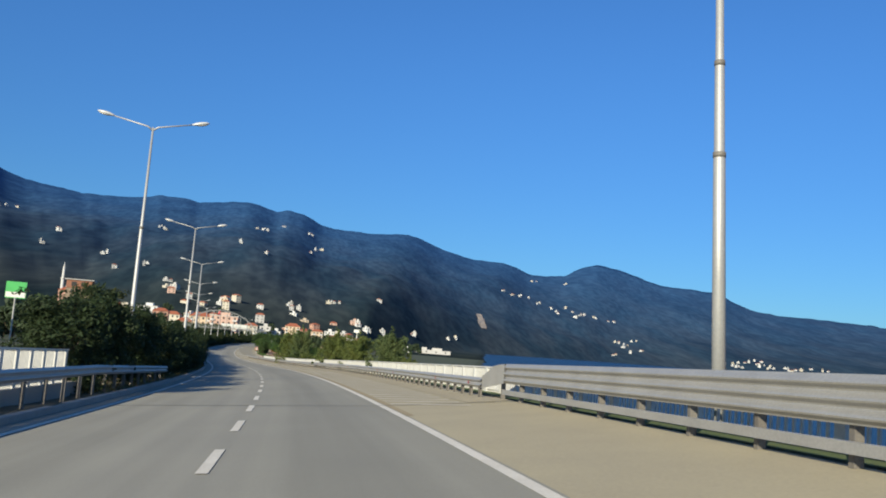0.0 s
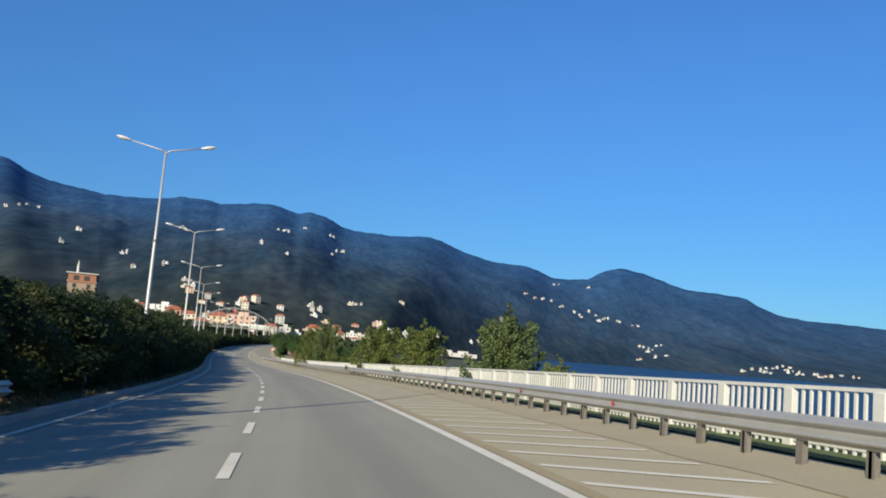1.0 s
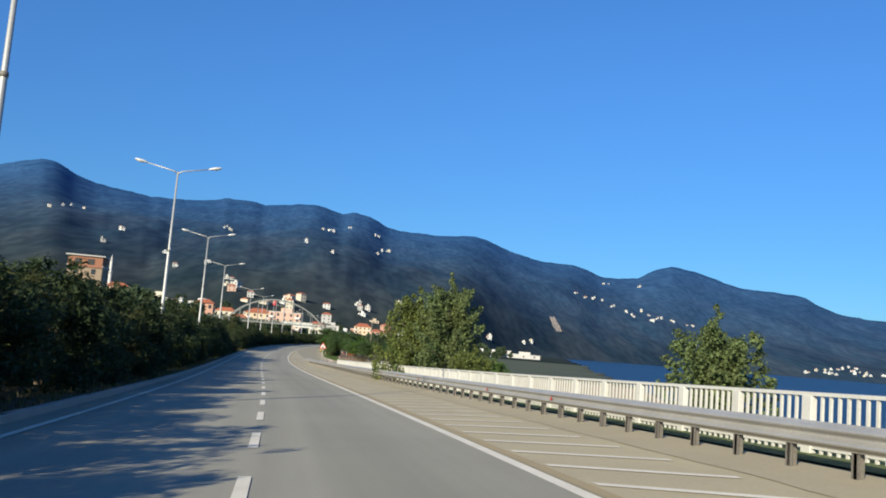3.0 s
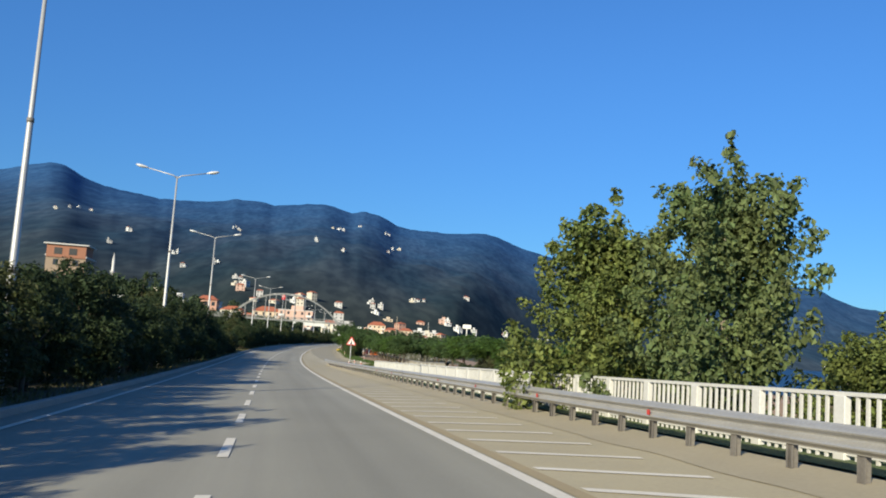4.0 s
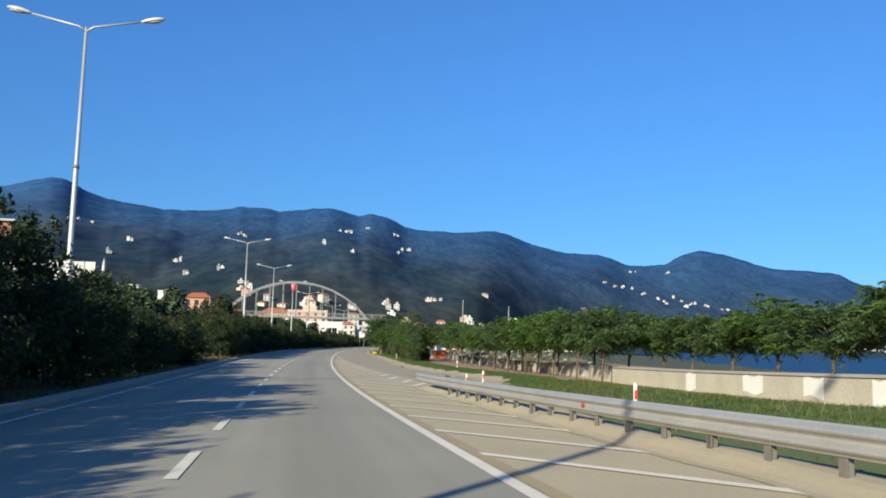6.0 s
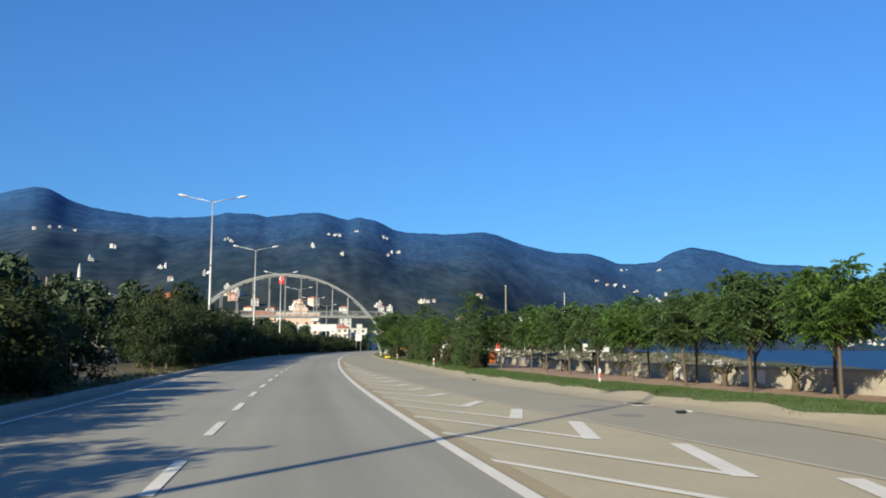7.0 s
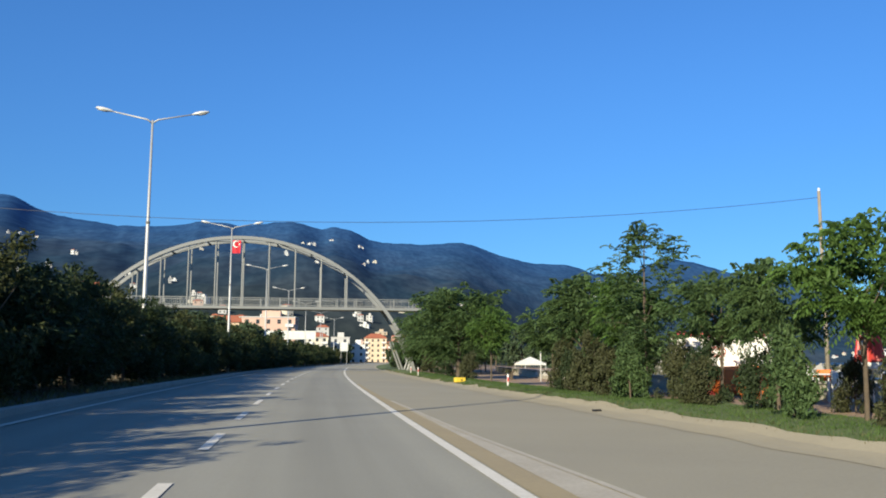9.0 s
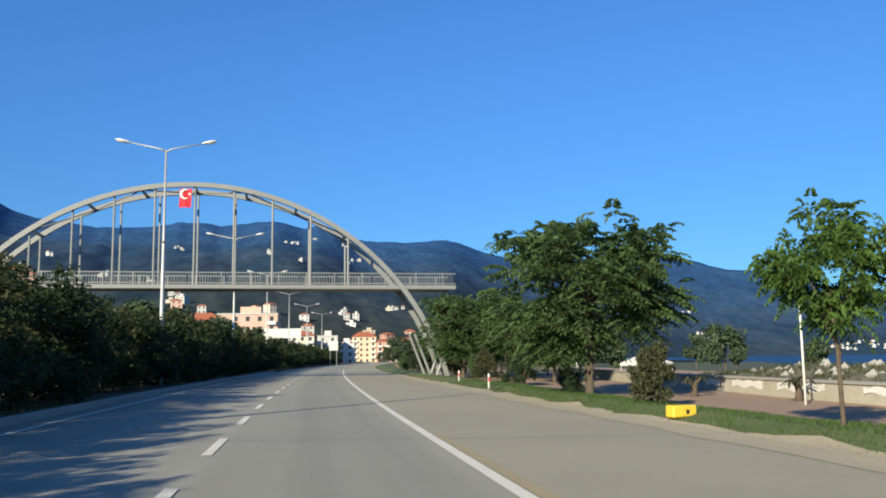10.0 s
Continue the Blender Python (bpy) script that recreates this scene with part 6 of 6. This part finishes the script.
SHORE_AZ = (-30.9, -31.4, -31.86, -32.2, -32.5, -32.8, -33.11, -33.4, -33.74, -34.0, -34.36, -35.0, -35.43, -36.0, -36.47, -37.2, -24.14, -24.68, -25.52, -26.07, -24.36, -25.0, -25.3, -19.6, -20.15, -21.59, -7.5, -8.3, -9.2, -11.2, -13.4, -13.9)
SHORE_EL = (0.15, 0.3, 0.38, 0.2, 0.16, 0.5, 0.65, 0.45, 0.37, 0.2, 0.25, 0.3, 0.17, 0.25, 0.36, 0.3, 1.18, 0.87, 1.36, 0.75, 0.35, 1.05, 0.6, 3.21, 2.88, 2.8, 1.2, 0.9, 0.75, 0.75, 0.6, 0.7)
spread = np.random.default_rng(78)
hamlets = list(zip(HILL_AZ, HILL_EL)) + list(zip(SHORE_AZ, SHORE_EL))
hamlets += [(a + 0.22 * float(spread.normal()), e + 0.05 * float(spread.normal())) for a, e in hamlets]
for az, el in hamlets:
    r = hill_range(az, el)
    x, y = bearing(az, r)
    k_ = 0.55 + r / 5600.0
    house(pose(x, y, land_height(az, r) + 0.5, 0, 0, az + rng2.normal() * 20), (4 + 5 * rng2.random()) * k_, 6 * k_, int(1 + 1.5 * rng2.random()), WALLS[int(rng2.choice((0, 0, 0, 1, 4)))], str(rng2.choice(("flat", "flat", "hip"))), label="small pale house on the wooded mountainside", cols=2)
mosque = thing("minaret", pose(-159, 740, 14), "slender white minaret above the rooftops", "minaret")
part("shaft", tube(bmesh.new(), [(0, 0, -10), (0, 0, 18), (0, 0, 18.1), (0, 0, 26)], [1.5, 1.2, 1.0, 0.95], 12), WALLS[0], mosque, smooth=False)
part("gallery", tube(bmesh.new(), [(0, 0, 17.2), (0, 0, 18.4)], [1.3, 1.9], 12), WALLS[0], mosque)
part("spire", tube(bmesh.new(), [(0, 0, 26), (0, 0, 31)], [1.05, 0.05], 12), WALLS[4], mosque)
house(pose(-152, 735, 14, 0, 0, 10), 16, 12, 3, WALLS[5], "hip", label="rose building with a tiled roof beside the minaret", cols=4)
# flat port land beyond the bend
for az, r, w, st, wi in ((-11.4, 560, 10, 1, 0), (-12.2, 600, 7, 1, 0), (-14.3, 640, 26, 1, 4), (-13.1, 690, 14, 1, 4), (-10.4, 600, 12, 1, 4)):
    x, y = bearing(az, r)
    house(pose(x, y, -6.2, 0, 0, az), w, 7, st, WALLS[wi], "flat", name="shed", label="low pale shed on the flat shore land", cols=3)
bb = thing("billboard", stand(500, 51.8, -1.0), "white advertising board on a tall post", "billboard")
part("board", boxm(-1.8, 1.8, 0, 0.4, 11.2, 12.9), M_WHITE, bb)
part("post", tube(bmesh.new(), [(0, 0.2, -0.5), (0, 0.2, 11.3)], 0.25, 10), M_WHITE, bb)
# bare cliff on the mountainside
v, f = [], []
for i in range(9):
    for j in range(5):
        el = 1.55 + 0.95 * i / 8
        az = -15.55 + 0.62 * (i / 8) + (0.42 - 0.25 * abs(i / 8 - 0.4)) * (j / 4 - 0.5) * 1.1 + 0.05 * noise.noise(Vector((i * 0.7, j * 0.9, 1)))
        r = hill_range(az, el) - 6
        x, y = bearing(az, r)
        v.append((x, y, -3.2 + r * math.tan(math.radians(el)) + 2.0))
for i in range(8):
    for j in range(4):
        a = i * 5 + j
        f.append((a, a + 1, a + 6, a + 5))
cl = raw("rock_face", v, f, mat("bare_rock", (0.46, 0.37, 0.29), (0.30, 0.25, 0.20), 0.95, 0, 0.02, 0.12, 0.8, 0.08, 0.7))
tagged(cl, "bare tan rock scar on the wooded mountainside", "rock face", kind="structure")

# ---- mesh fence beside the opposite road, seen through the gap in the trees ----
M_MESH = mat("green_wire", (0.03, 0.06, 0.045), (0.02, 0.045, 0.035), 0.6, 0.1, 3, 20)
mf = thing("mesh_fence", Matrix(), "dark green wire mesh fence on slim posts in the median", "fence")
for i in range(13):
    ob = part("post", tube(bmesh.new(), [(0, 0, -0.2), (0, 0, 2.3)], 0.05, 8), M_POST, mf)
    ob.matrix_world = stand(258 + 2.9 * i, -14.2, 0.05)
for h in (0.15, 0.75, 1.35, 2.2):
    part("wire_rail", sweep(bmesh.new(), 257, 294, [(-14.22, h), (-14.22, h + 0.025), (-14.19, h + 0.025), (-14.19, h)], 3.0), M_MESH, mf)
bm = bmesh.new()
for i in range(300):
    s = 257 + i * 37 / 300
    sweep(bm, s, s + 0.012, [(-14.21, 0.1), (-14.21, 2.2), (-14.20, 2.2), (-14.20, 0.1)], 0.012)
ob = part("wire_mesh", bm, M_MESH, mf)
rp = thing("low_rail", Matrix(), "low pale steel rail along the opposite road", "guardrail")
part("rail_beam", sweep(bmesh.new(), 262, 300, w_beam(-15.1, 0.78), 3.0), M_STEEL, rp)
for i in range(14):
    ob = part("post", boxm(-0.04, 0.04, -0.03, 0.03, -0.1, 0.75), M_POST, rp)
    ob.matrix_world = stand(262.5 + 2.8 * i, -15.0, 0.0)

# ---- drain, litter and stains along the slip road ----
M_GRATE = mat("cast_iron", (0.05, 0.045, 0.04), (0.03, 0.03, 0.028), 0.7, 0.4, 6, 40)
for s, d in ((233.9, 8.85), (254.6, 8.45)):
    t = thing("drain_grate", stand(s, d, 0.015, 0), "dark iron drain grate at the edge of the slip road", "drain", "drain grates")
    part("frame", boxm(-0.22, 0.22, -0.40, 0.40, -0.05, 0.012, bevel=0.01), M_CONCRETE, t)
    for k in range(7):
        part("bar", boxm(-0.18, 0.18, -0.34 + 0.105 * k, -0.29 + 0.105 * k, 0.012, 0.022), M_GRATE, t)
for s, d, r_ in ((230.7, 8.55, 30), (251.7, 8.05, 75), (295.0, 7.85, 10)):
    t = thing("litter", stand(s, d, 0.01, r_), "dark crumpled scrap of rubber lying on the dusty edge", "litter", "scraps on the road edge")
    bm = boxm(-0.13, 0.13, -0.07, 0.07, 0.0, 0.05, bevel=0.02)
    for v in bm.verts:
        v.co += Vector((noise.noise(v.co * 9), noise.noise(v.co * 9 + Vector((3, 0, 0))), abs(noise.noise(v.co * 7)))) * 0.04
    part("scrap", bm, M_BLACK, t)
    t = thing("paper", stand(s + 0.5, d + 0.4, 0.012, 2 * r_), "small white scrap of paper on the sand", "paper", "scraps of paper")
    bm = bmesh.new()
    bmesh.ops.create_grid(bm, x_segments=3, y_segments=3, size=0.09)
    for v in bm.verts:
        v.co.z = 0.03 * abs(noise.noise(v.co * 15))
    part("sheet", bm, M_WHITE, t)
M_PATCH = mat("asphalt_patch", (0.20, 0.185, 0.15), (0.25, 0.23, 0.185), 0.9, 0, 1.2, 25, 0.3, 60, 0.7)
for s, d, w, l in ((230.3, 7.2, 0.35, 0.5), (233.4, 7.5, 0.4, 0.45), (301.1, 7.0, 0.4, 0.6), (258.0, 0.9, 0.14, 0.3)):
    v = []
    for k in range(14):
        a = 2 * math.pi * k / 14
        q = 1 + 0.25 * noise.noise(Vector((math.cos(a) * 2 + s, math.sin(a) * 2, d)))
        v.append(at(s + l * q * math.sin(a), d + w * q * math.cos(a), 0.006))
    tagged(raw("road_patch", v, [tuple(range(14))], M_PATCH), "dark repaired patch in the asphalt", "road patch", kind="structure")
